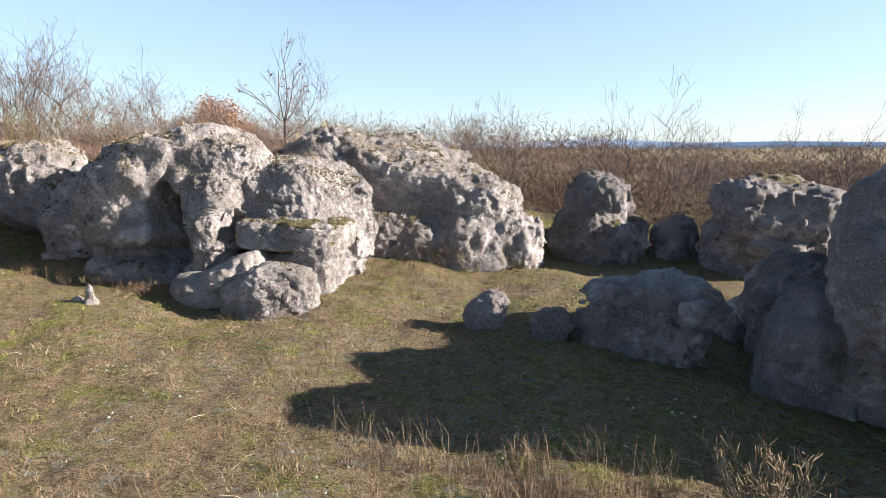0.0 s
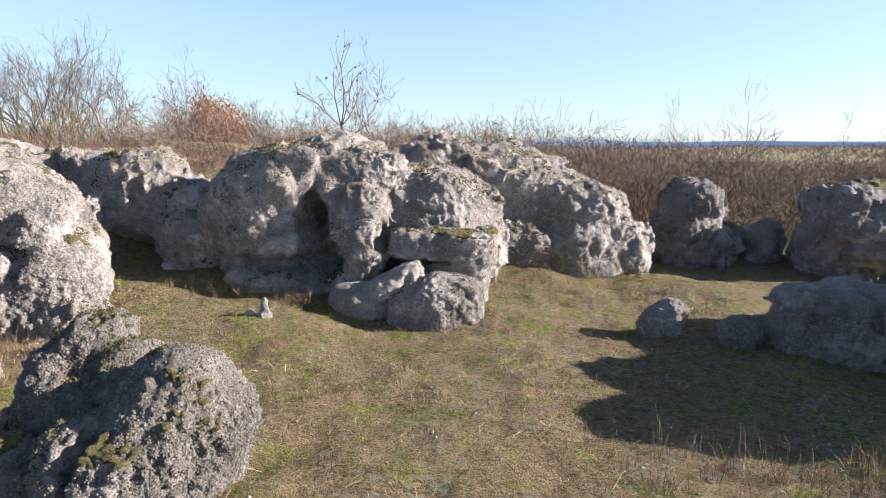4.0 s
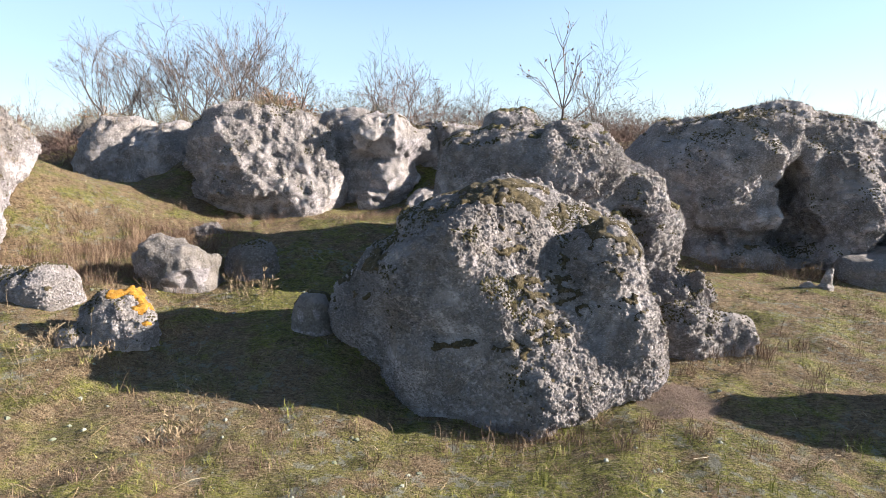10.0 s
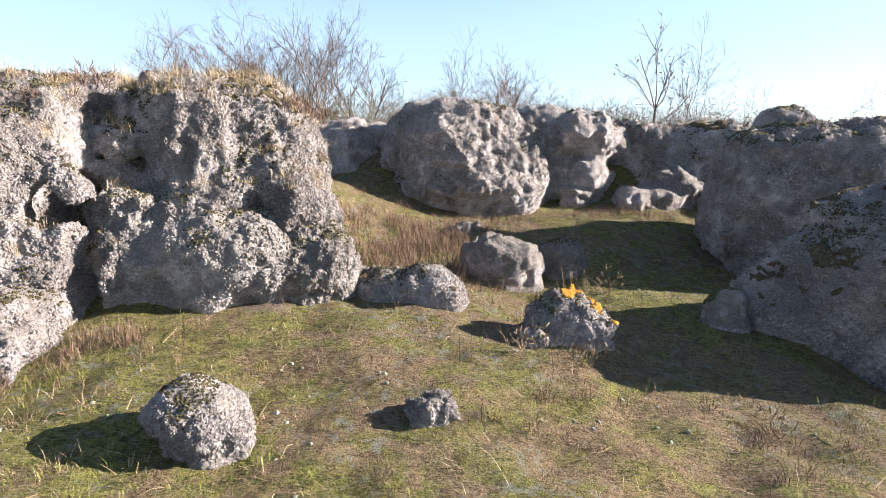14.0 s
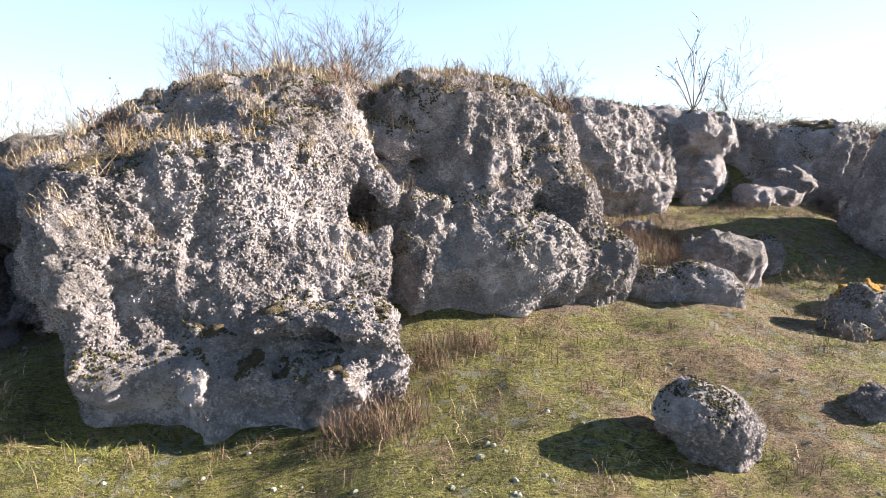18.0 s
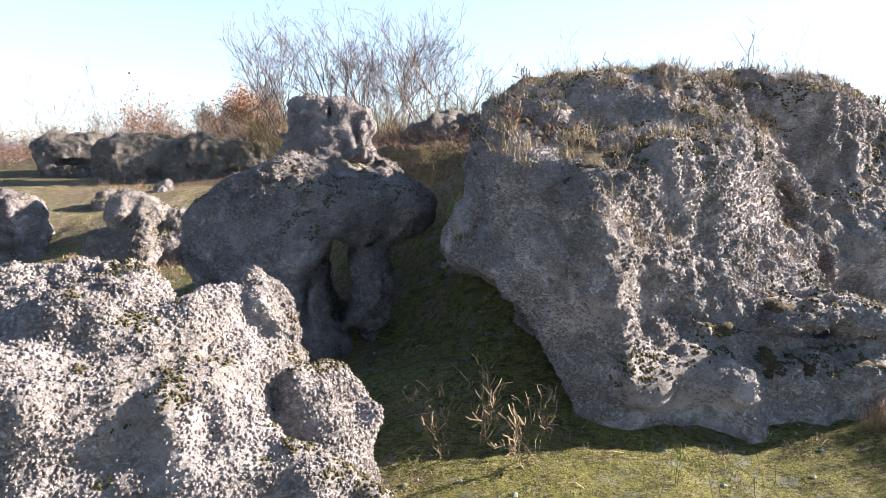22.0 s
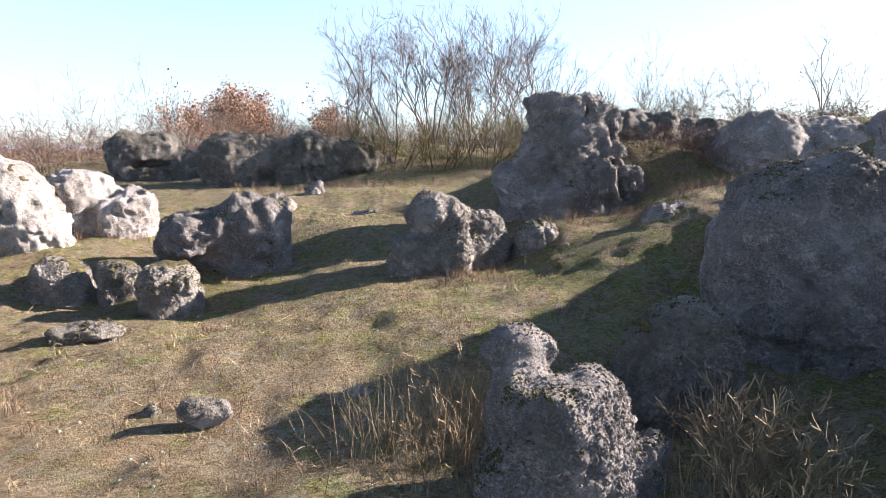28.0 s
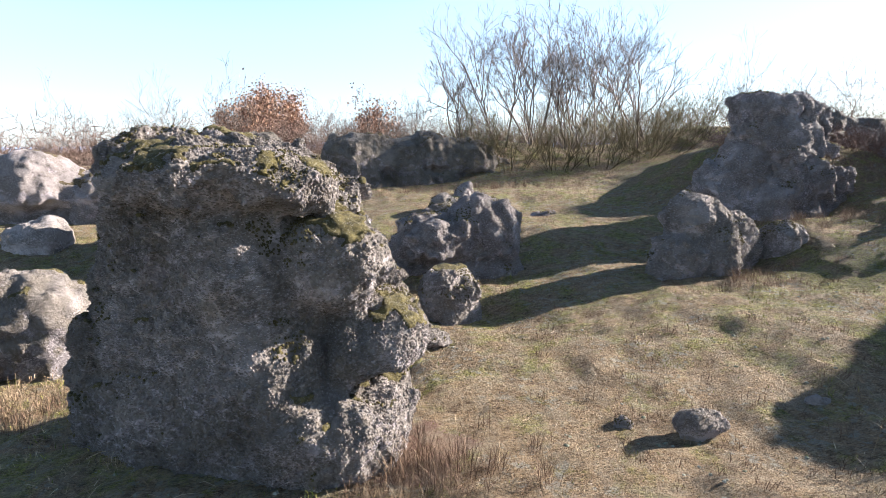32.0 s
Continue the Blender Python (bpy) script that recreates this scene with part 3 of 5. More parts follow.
def moss_on(ob, verts, faces, normals, much, rise, seed, mat, name, label):
    """Cushions that sit on a rock's skin, a little proud of it, as one part."""
    mid, up = verts[faces].mean(1), normals[faces].mean(1)[:, 2]
    ok = (up > rise) & (vnoise(mid, 0.42, seed + 3) * 0.6 + vnoise(mid, 0.13, seed) * 0.55 + (up - rise) * 0.4 > 0.55 - much) & (mid[:, 2] > 0.1)
    if ok.sum() < 30:
        return
    inner = np.ones(len(verts), bool)
    inner[faces[~ok].ravel()] = False
    used, index = np.unique(faces[ok], return_inverse=True)
    rise_by = np.where(inner[used], 0.016 + 0.014 * vnoise(verts[used], 0.06, seed), -0.012)
    me = mesh_from(name, verts[used] + normals[used] * rise_by[:, None], index.reshape(-1, 4))
    tagged(part(name, me, mat, ob, label), kind="stuff")


def crust_on(ob, verts, faces, normals, dense, size, seed, mat):
    """Coarse grains grown on a rock's skin, pale stone or moss, each a small faceted knob."""
    rng = np.random.RandomState(seed + 500)
    q = verts[faces]
    area = 0.5 * np.linalg.norm(np.cross(q[:, 2] - q[:, 0], q[:, 3] - q[:, 1]), axis=1)
    area = area * ((normals[faces].mean(1)[:, 1] < 0.4) & (q[:, :, 2].mean(1) > 0.02))
    pick = rng.choice(len(faces), int(dense * area.sum()), p=area / area.sum())
    a, b = rng.uniform(0, 1, (2, len(pick), 1))
    q = q[pick]
    at = (q[:, 0] * (1 - a) + q[:, 1] * a) * (1 - b) + (q[:, 3] * (1 - a) + q[:, 2] * a) * b
    n = normals[faces[pick]].mean(1)
    keep = vnoise(at, 0.5, seed + 61.0) * 0.9 + vnoise(at, 0.16, seed + 67.0) * 0.7 > rng.uniform(-1.0, .5, len(at))
    at, n = at[keep], n[keep]
    r = size * rng.uniform(0.5, 1.25, (len(at), 1)) ** 1.3
    axes = np.array([(1, 0, 0), (-1, 0, 0), (0, 1, 0), (0, -1, 0), (0, 0, 1), (0, 0, -1)], float)
    turn = np.linalg.qr(rng.normal(0, 1, (64, 3, 3)))[0]
    v = (at + n * r * 0.15)[:, None] + r[:, None] * rng.uniform(0.75, 1.3, (len(at), 6, 1)) * (axes[None] @ turn[rng.randint(0, 64, len(at))])
    f = np.array([(0, 2, 4), (2, 1, 4), (1, 3, 4), (3, 0, 4), (2, 0, 5), (1, 2, 5), (3, 1, 5), (0, 3, 5)])
    moss = (n[:, 2] + 0.9 * vnoise(at, 0.35, seed + 71.0) + 0.5 * vnoise(at, 0.1, seed + 73.0)) > 0.95
    for sel, name, stuff, label in ((~moss, "crust", mat, "crust of coarse pale grains"), (moss, "moss_crust", MOSS, "olive moss in small cushions")):
        k = int(sel.sum())
        if k > 20:
            tagged(part(name, mesh_from(name, v[sel].reshape(-1, 3), (f[None] + (np.arange(k) * 6)[:, None, None]).reshape(-1, 3)), stuff, ob, label), kind="stuff")


def rock(name, label, at, lobes, holes=(), mat=None, group="", category="rock", moss=None, cuts=(), crust=None, **how):
    """One rock as one body, standing in the ground; cuts are given in world places."""
    verts, faces = rock_mesh(lobes, holes, [(x - at[0], y - at[1], z - at[2], a, b, c) for x, y, z, a, b, c in cuts], **how)
    ob = new(name, mesh_from(name, verts, faces))
    ob.data.materials.append(mat or ROCK)
    ob.location = at
    normals = np.empty(len(verts) * 3, np.float32)
    ob.data.vertices.foreach_get("normal", normals)
    TOPS.setdefault(name, []).append((verts + at, normals.reshape(-1, 3)))
    if crust:
        crust_on(ob, verts, faces, normals.reshape(-1, 3), *crust, how.get("seed", 0), mat or ROCK)
    if moss:
        much, rise, stuff, word = moss
        moss_on(ob, verts, faces, normals.reshape(-1, 3), much, rise, how.get("seed", 0) * 1.7, stuff, word, {MOSS: "olive-green moss cushions", MOSS_BROWN: "brown moss and lichen crust", YELLOW_LICHEN: "bright yellow lichen"}[stuff])
    return tagged(ob, label, category, group)


# the rock with the little cave, and what lies at its foot
rock("cave_rock", "pale weathered limestone outcrop with a dark hollow", (0.1, 11.0, 0.35),
     [(-.7, .9, 1.3, 1.75, 1.45, 1.35, 0, 0, 2.8), (1.35, 1.1, 1.05, 1.5, 1.3, 1.15, 0, 0, 2.5), (-.55, .35, 2.2, .85, .8, .48), (.3, .5, 2.0, .9, .8, .6), (-2.1, 1.0, 1.0, .85, 1.2, 1.15), (.5, -.25, 1.0, .5, .6, 1.15), (-.95, -.35, .2, 1.0, .6, .42), (-.7, -.1, 1.8, .5, .6, .4)],
     [(-.3, -.5, 1.25, .2, 1.0, .5), (-.15, -.5, .55, .42, 1.0, .45), (.98, -.7, 1.1, .2, .6, .3)], moss=(.0, .62, MOSS_BROWN, 'moss'), cuts=[(1.2, 11.0, 2.62, .42, -.1, .9), (-.75, 9.98, 1.5, -.42, -.9, .12), (-.1, 9.92, 1.6, .36, -.86, .36)], step=0.07, split=True, crust=(1000, 0.015), seed=1, lump=1)
rock("ledge_rock", "flat limestone ledge split in layers with moss on top", (1.95, 10.9, 0.3),
     [(.05, .2, .4, .72, .6, .46, 0, 0, 6), (-.05, .1, .98, .9, .64, .25, 0, 3, 6), (.25, .1, .3, .5, .55, .35)], [(-.1, -.5, .72, .7, .22, .045), (-.55, -.5, .55, .35, .3, .14)], ROCK_PALE, step=0.042, split=True, moss=(.5, .6, MOSS, 'moss'), crust=(1300, 0.013), seed=2, layer=.6, lump=.28, pit=.6)
rock("foot_boulder", "rounded limestone boulder fallen beside the outcrop", (2.05, 9.75, 0.2), [(0, .2, .35, .55, .5, .42), (.3, .25, .3, .35, .4, .38), (-.4, .2, .25, .4, .4, .3)], (), ROCK, step=0.03, lump=.6, crust=(1300, 0.013), seed=3)
rock("leaning_slab", "smooth pale limestone slab leaning on the outcrop", (1.15, 10.0, 0.35), [(.05, .15, .34, .66, .45, .24, 0, -24, 3), (-.45, .05, .2, .4, .35, .22)], (), ROCK_PALE, step=0.03, seed=4, pit=.6, lump=.4)
rock("standing_stone", "small pointed pale stone upright in the grass", (-.45, 9.05, .4), [(.05, 0, .22, .16, .13, .30), (-.16, 0, .07, .2, .15, .16)], (), ROCK_PALE, step=0.02, seed=5, lump=0.57, pit=.5)
rock("ridge_rock", "long limestone ridge with dry grass along its top", (3.3, 14.0, 0.2),
     [(-.6, .6, 1.2, 2.5, 1.2, 1.75, 0, 0, 3), (-1.9, .5, 1.5, 1.2, 1.3, 1.3), (1.1, .4, .9, 1.2, 1.0, 1.1, 0, 0, 2.6), (1.75, .1, .6, .75, .7, .7), (1.2, -.3, .5, .9, .6, .6), (-.6, -.4, .5, 1.4, .7, .7)], (), ROCK, cuts=[(2.0, 13.9, 2.85, .30, -.25, .92), (3.2, 12.9, 1.4, .1, -.85, .5)], step=0.055, moss=(.05, .6, MOSS_BROWN, 'moss'), crust=(600, 0.018), seed=6)
rock("ridge_boulder", "smooth round knob at the end of the ridge", (5.55, 14.2, .2), [(0, 0, .55, .55, .6, .62), (-.25, .1, 1.0, .35, .4, .32)], (), ROCK, step=.04, seed=7)
# rocks over on the shaded side, with some of that shade in their grey tone
rock("capped_rock", "grey limestone rock with a flat mossy cap", (7.4, 15.8, 0), [(-.1, 0, .6, 1.05, 1.0, .75), (-.05, .1, 1.4, .8, .8, .6), (.75, .1, .45, .45, .6, .55), (-.2, .1, 1.8, .45, .5, .22)], [(-.9, -.9, 1.0, .4, .4, .14)], ROCK_SHADE_GREY, step=.05, moss=(.3, .6, MOSS, 'moss'), crust=(600, 0.018), seed=8)
rock("low_rock", "low dark grey boulder in the thicket", (9.2, 16.3, 0), [(0, 0, .5, .6, .5, .55)], (), ROCK_SHADE_GREY, step=.05, seed=9)
rock("block_rock", "large blocky grey boulder with lichen on top", (11.1, 15.4, -.1), [(0, 0, 1.1, 1.35, 1.2, .95, 0, 4, 3), (.9, -.1, .8, .6, .9, .9), (-.8, .1, .7, .7, .9, .8)], (), ROCK_SHADE_GREY, step=.055, moss=(.15, .6, MOSS, 'moss'), seed=10)
rock("shaded_boulder", "dark squarish boulder lying in shadow", (7.45, 9.7, .05), [(0, 0, .5, .8, .6, .55, 0, 0, 3), (.3, .1, .7, .5, .45, .35)], (), ROCK_SHADE_GREY, step=.035, seed=11)
rock("shaded_stone", "small dark stone in the grass", (5.35, 9.95, .15), [(0, 0, .2, .3, .25, .24), (.1, 0, .3, .18, .18, .14)], (), ROCK_SHADE_GREY, step=.03, seed=12, group="stones in the shade", lump=0.72)
rock("shaded_stone", "small dark stone in the grass", (6.3, 9.5, .1), [(0, 0, .22, .27, .25, .26), (-.12, .05, .2, .2, .2, .2)], (), ROCK_SHADE_GREY, step=.03, seed=13, group="stones in the shade", lump=0.72)
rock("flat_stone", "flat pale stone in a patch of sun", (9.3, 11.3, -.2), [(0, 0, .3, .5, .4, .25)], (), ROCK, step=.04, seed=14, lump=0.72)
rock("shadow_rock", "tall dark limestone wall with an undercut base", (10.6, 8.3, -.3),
     [(0, .2, 1.9, 1.4, 1.4, 1.1), (-.6, -.2, 1.5, 1.1, 1.0, .9), (.3, -.8, 2.55, 1.1, .75, 1.0), (.6, .2, .8, 1.3, 1.3, 1.2), (-1.2, .7, .6, .8, .7, .75), (.8, -1.0, 1.0, 1.0, .8, 1.1), (.6, 1.8, 1.8, 1.2, 1.3, 1.2)], [(-.9, -1.2, .5, .55, .6, .75)], ROCK_SHADE_GREY, step=.06, seed=15)
rock("shadow_boulder", "dark rounded boulder against the wall", (9.7, 10.6, -.25), [(0, 0, .65, .85, .7, .75), (.6, .1, .5, .6, .6, .6)], (), ROCK_SHADE_GREY, step=.05, seed=16)
# the mossy twin rock close to the path
rock("twin_rock", "dark mossy twin-headed rock with a green hollow", (.3, 5.25, .4),
     [(-.45, .3, .55, .44, .45, .5), (-.36, .38, .98, .28, .3, .24), (.02, .3, .8, .32, .32, .24), (.56, -.12, .5, .46, .62, .6), (.05, .1, .34, .6, .45, .4), (.05, -.5, .25, .2, .25, .42), (.35, -.5, .3, .5, .4, .45), (-.75, .25, .25, .35, .4, .35)], [(.2, -.1, 1.0, .12, .5, .3), (-.3, -.1, .92, .2, .2, .12), (.3, -.75, .75, .1, .3, .4)], ROCK_MOSSY, step=.034, split=True, moss=(.2, .5, MOSS, 'moss'), crust=(4200, 0.0095), seed=17, lump=.5)
rock("low_mossy_rock", "low knobbly rock covered in lichen and moss", (-.16, 4.72, .4), [(0, 0, .2, .42, .32, .32), (-.22, .1, .2, .28, .27, .27)], (), ROCK_MOSSY, step=0.034, split=True, moss=(.35, .4, MOSS, 'moss'), crust=(4200, 0.0095), seed=18, lump=.5)
# dome and boulder
rock("dome_rock", "smooth domed limestone rock with a worn leg", (-3.85, 8.35, .35),
     [(-.55, .45, 1.15, 1.25, 1.15, 1.2, 0, 0, 2.6), (.1, .1, .75, 1.0, .9, .9), (.72, .05, .75, .62, .65, .95), (1.15, -.15, .22, .6, .55, .42), (-1.2, .6, 1.0, .65, .9, 1.1), (-.75, .9, 2.3, .4, .4, .28)],
     [(.72, -.6, 1.15, .13, .3, .26), (-.75, -.85, .4, .7, .45, .5)], ROCK, step=.055, split=True, moss=(.0, .55, MOSS, 'moss'), cuts=[(-3.9, 7.7, 2.0, .32, -.75, .52), (-4.6, 7.75, 1.4, -.55, -.83, .02)], crust=(2200, 0.0125), seed=19, lump=0.97)
rock("broken_stub", "broken rusty stone stub in dry grass", (-2.8, 6.5, .35), [(-.15, 0, .25, .26, .22, .3), (.22, .1, .2, .3, .22, .25)], [(-.02, -.3, .4, .08, .2, .12)], ROCK, step=.025, crust=(3000, 0.0105), seed=20, lump=0.72)
rock("great_boulder", "great pitted boulder with moss on its crown", (-4.6, 5.75, .28),
     [(-.1, .35, .65, 1.15, 1.0, 1.35, 0, 0, 2.6), (-1.1, .65, .45, .72, .7, .6), (-.7, .45, .8, .85, .75, .62), (-.22, .3, 1.35, .55, .5, .42), (.72, .35, 1.15, .26, .32, .3), (1.0, .2, .5, .34, .42, .46), (.35, -.1, .3, .8, .6, .42)],
     [(-1.5, -.3, .05, .4, .4, .3)], ROCK, step=.038, split=True, moss=(.22, .42, MOSS_BROWN, 'moss'), cuts=[(-4.9, 5.9, 2.02, -.48, -.1, .87), (-4.7, 5.9, 2.08, .46, -.2, .86), (-4.6, 5.06, .4, -.14, -.97, .16), (-4.3, 5.02, .5, .5, -.70, .48)], after=[(.74, .2, 1.12, .3, .34, .32), (.9, .1, .55, .34, .38, .42)], crust=(3800, 0.0105), seed=21, lump=.6)
# the scarp behind
rock("scarp_rock", "bulging pale limestone bluff of the scarp", (-9.2, 11.1, 1.1), [(0, .3, 1.0, 1.35, 1.2, 1.05, 0, 0, 2.8), (-.8, .5, 1.2, .9, 1.0, .85), (.75, .1, .6, .75, .9, .7), (-1.1, .1, .4, .5, .6, .5)], [(-.3, -1.0, .15, .4, .4, .25)], ROCK, step=.045, cuts=[(-9.5, 10.15, 1.8, -.35, -.93, .1), (-8.8, 10.2, 1.8, .5, -.8, .35)], crust=(700, 0.017), seed=23)
rock("scarp_bluff", "pale knobbly limestone head on a narrow neck", (-7.3, 11.9, 1.2), [(.3, -.05, 1.35, .52, .7, .42, 0, 0, 2.6), (.4, -.1, .55, .42, .6, .55), (-.6, .3, .9, .8, .8, .95, 0, 0, 2.6), (-1.3, .5, .75, .9, .7, .9, 0, 0, 2.6), (.75, .3, 1.3, .5, .6, .35), (.2, -.6, .1, .35, .35, .35)], [(.95, -.4, .85, .28, .5, .22), (.0, -.65, 1.0, .5, .25, .12)], ROCK, step=.045, moss=(.15, .6, MOSS_BROWN, 'moss'), seed=24)
rock("scarp_rock", "bulging pale limestone bluff of the scarp", (-11.6, 12.0, 1.25), [(0, .3, .8, 1.1, 1.0, .95), (-1.2, .5, .8, 1.2, 1.0, .9), (.8, .2, .6, .6, .8, .7)], (), ROCK, step=.055, seed=25)
rock("saddle_rock", "brown-topped dark rock wall between the bluffs", (-3.9, 12.3, .7), [(-.6, .2, 1.15, 1.1, 1.0, .95, 0, 0, 2.6), (.5, .1, .8, .95, .9, .8), (-1.7, .3, 1.15, 1.0, 1.0, .95, 0, 0, 2.6), (.95, -.5, .5, .8, .7, .55), (-2.3, -.3, .4, .5, .5, .4)], (), ROCK, step=.05, moss=(.2, .55, MOSS_BROWN, 'moss'), cuts=[(-4.5, 11.4, 1.5, -.3, -.95, .1)], crust=(600, 0.018), seed=26)
rock("low_ledge", "brown worn ledge under the scarp", (-5.9, 11.3, 1.1), [(0, 0, .35, .6, .5, .3), (.5, .3, .6, .6, .5, .35), (-.3, -.4, .2, .3, .3, .2)], (), ROCK, step=.045, seed=27, layer=.5)
# the long cliff
rock("cliff", "long limestone cliff overgrown with dry grass on top", (-13.2, 6.6, .6),
     [(-.8, -1.0, .8, 1.5, 1.4, 1.75, 0, 0, 3.2), (1.55, .35, 1.5, 1.05, .9, 1.0), (.9, 1.1, 1.7, 1.2, 1.0, .95), (1.0, .2, 2.15, .6, .6, .45), (2.3, -.05, 1.0, .5, .55, .6), (-.3, .9, 1.4, 1.7, 1.4, 1.2), (-1.1, .2, 1.65, 1.0, .95, .9), (-1.45, .0, 1.5, .65, .8, .55), (.15, .0, .95, 1.2, 1.1, .95), (.1, -1.75, .62, .62, .5, .16, 0, 10), (.05, -1.75, .2, .6, .6, .32), (-.3, -1.7, .55, .6, .7, .75), (1.05, .0, .55, .5, .5, .6)],
     [(1.2, -1.1, .5, .3, .4, .3), (-.05, -2.3, .45, .75, .35, .13), (-.45, -2.4, .35, .12, .25, .3), (-2.45, -1.3, .05, .8, 1.7, .95), (.35, -.75, 1.25, .3, .4, .3), (.75, -.9, .9, .16, .4, .5)], ROCK, step=.065, split=True, moss=(.22, .6, MOSS_BROWN, 'moss'),
     cuts=[(-14.3, 4.45, 2.0, .03, -.5, .87), (-14.4, 4.15, .8, -.68, -.73, .05), (-14.25, 4.2, .6, .32, -.87, .36)], after=[(.2, -1.8, .62, .55, .45, .15, 0, 8), (.1, -1.7, .2, .6, .5, .32), (-.5, -1.95, .3, .35, .35, .35), (.75, -.9, .75, .3, .35, .4), (1.5, -.35, 1.25, .5, .4, .4), (.7, -.2, 1.9, .4, .4, .3)], crust=(2600, 0.0125), seed=28, lump=1)
rock("cliff_shelf", "pale undercut limestone shelf under the cliff", (-11.5, 6.2, .8), [(0, 0, .45, .75, .5, .55), (.75, .15, .4, .55, .4, .42), (-.9, -.1, .5, .6, .5, .6)], (), ROCK_PALE, step=0.047, split=True, moss=(.02, .65, MOSS, 'moss'), crust=(2600, 0.0125), seed=29)
rock("low_outcrop", "low knobbly outcrop in the dry grass", (-9.65, 6.35, .85), [(0, 0, .2, .5, .35, .27), (-.35, .1, .25, .25, .25, .25), (.35, -.05, .15, .3, .25, .2)], (), ROCK, step=0.041, split=True, moss=(.05, .6, MOSS_BROWN, 'moss'), crust=(2600, 0.0115), seed=30, lump=0.82)
rock("lichen_rock", "low stone with bright yellow lichen", (-8.25, 5.75, .7), [(0, 0, .18, .34, .27, .22), (.25, -.1, .1, .22, .21, .15), (-.3, -.1, .04, .34, .26, .11)], (), ROCK, step=0.038, split=True, moss=(.0, .15, YELLOW_LICHEN, 'yellow_lichen'), crust=(2600, 0.0105), seed=31, lump=0.82)
rock("grassy_stone", "worn stone half sunk in brown grass", (-8.8, 7.4, .85), [(0, 0, .25, .45, .35, .28), (.3, .1, .1, .3, .3, .25)], (), ROCK_MOSSY, step=.035, seed=32, lump=0.82)
rock("path_stone", "knobbly grey stone in the turf", (-10.65, 3.8, .66), [(0, 0, .18, .23, .21, .2), (.13, -.05, .1, .19, .17, .17)], (), ROCK, step=0.027, split=True, moss=(.05, .5, MOSS, 'moss'), crust=(6000, 0.008), seed=33, lump=0.62)
rock("little_stone", "little pale stone in the turf", (-9.3, 4.25, .68), [(0, 0, .06, .14, .11, .11)], (), ROCK, step=0.022, split=True, crust=(6000, 0.007), seed=34, lump=0.52)
rock("mossy_stone", "small mossy stone in a sunny patch", (-6.6, 6.3, .65), [(0, 0, .15, .25, .2, .24)], (), ROCK_MOSSY, step=.025, moss=(.35, .4, MOSS, 'moss'), seed=35, lump=0.62)
# arch and near rock
rock("arch_rock", "dark limestone rock with an arch worn through it", (-16.35, 6.6, .35),
     [(-.85, .2, .8, .7, .8, 1.0, 0, 0, 2.5), (-1.1, -.05, .35, .55, .65, .6), (-.45, .25, 1.5, .95, .65, .48), (.4, .25, 1.5, .42, .42, .3), (.02, .1, .8, .17, .3, .85), (1.3, -.7, .15, .6, .6, .35), (-1.15, .0, 1.0, .5, .6, .65)], [(-.29, -.1, .8, .19, 1.4, .5)], ROCK_SHADE_GREY, step=.05, split=True, cuts=[(-17.0, 6.0, 1.2, -.3, -.93, .2)], crust=(1800, 0.0125), seed=36, lump=0.87)
rock("near_rock", "large pitted grey rock with a jutting pale lip", (-17.2, 3.8, .3),
     [(-.05, .1, .5, 1.05, .62, .7), (-.3, .05, 1.0, .6, .48, .5), (-.4, .1, 1.4, .34, .36, .22), (-.78, -.2, 1.2, .4, .34, .2, 0, -14), (-.55, -.1, .8, .5, .44, .4), (-.5, -.1, 1.1, .42, .4, .3), (.35, .2, 1.15, .32, .32, .34, 35, 0, 3), (.8, -.1, .6, .32, .4, .58, 35, 0, 3.5), (-1.0, .2, .35, .6, .55, .5)], [(.55, -.4, 1.05, .1, .3, .16)], ROCK, step=.034, split=True, cuts=[(-17.1, 3.35, 1.35, .35, -.62, .7), (-17.8, 3.5, 1.76, -.08, -.32, .94)], after=[(-.82, -.2, 1.22, .36, .32, .14, 0, -8), (-.95, -.1, .95, .3, .3, .3)], crust=(5200, 0.009), seed=37, lump=0.82)
# field of boulders
rock("tower_rock", "tall dark limestone tower with a ragged head", (-17.2, 12.3, 1.15), [(0, 0, .4, 1.35, 1.0, .7, 0, 0, 2.5), (-.1, .1, 1.1, .85, .75, .85), (-.15, .1, 1.75, .68, .6, .4, 0, 0, 3), (.35, .0, 1.7, .42, .45, .34, 20, 0, 3), (.8, -.1, .6, .5, .5, .5), (.5, -.2, 1.15, .34, .4, .3), (-.85, 0, .4, .6, .7, .6)], [(.75, -.5, .98, .45, .5, .1), (.05, -.55, 1.9, .1, .4, .2), (.9, -.3, 1.45, .2, .5, .12)], ROCK_SHADE_GREY, step=.045, moss=(.1, .6, MOSS, 'moss'), cuts=[(-17.4, 11.5, 1.8, -.4, -.9, .3)], crust=(700, 0.017), seed=38)
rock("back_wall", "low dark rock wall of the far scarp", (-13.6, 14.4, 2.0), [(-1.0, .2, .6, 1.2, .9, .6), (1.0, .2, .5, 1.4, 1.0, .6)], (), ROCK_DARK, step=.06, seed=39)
rock("knuckle_rock", "knobbly boulder of three pale lobes", (-20.0, 10.5, .5), [(-.22, 0, .62, .44, .44, .64), (-.6, -.15, .35, .36, .36, .38), (0, -.25, .35, .32, .32, .38), (.55, .1, .45, .44, .38, .4), (.1, .1, .2, .8, .45, .28)], (), ROCK_MOSSY, step=.034, moss=(.0, .6, MOSS, 'moss'), crust=(1300, 0.014), seed=40, lump=0.82)
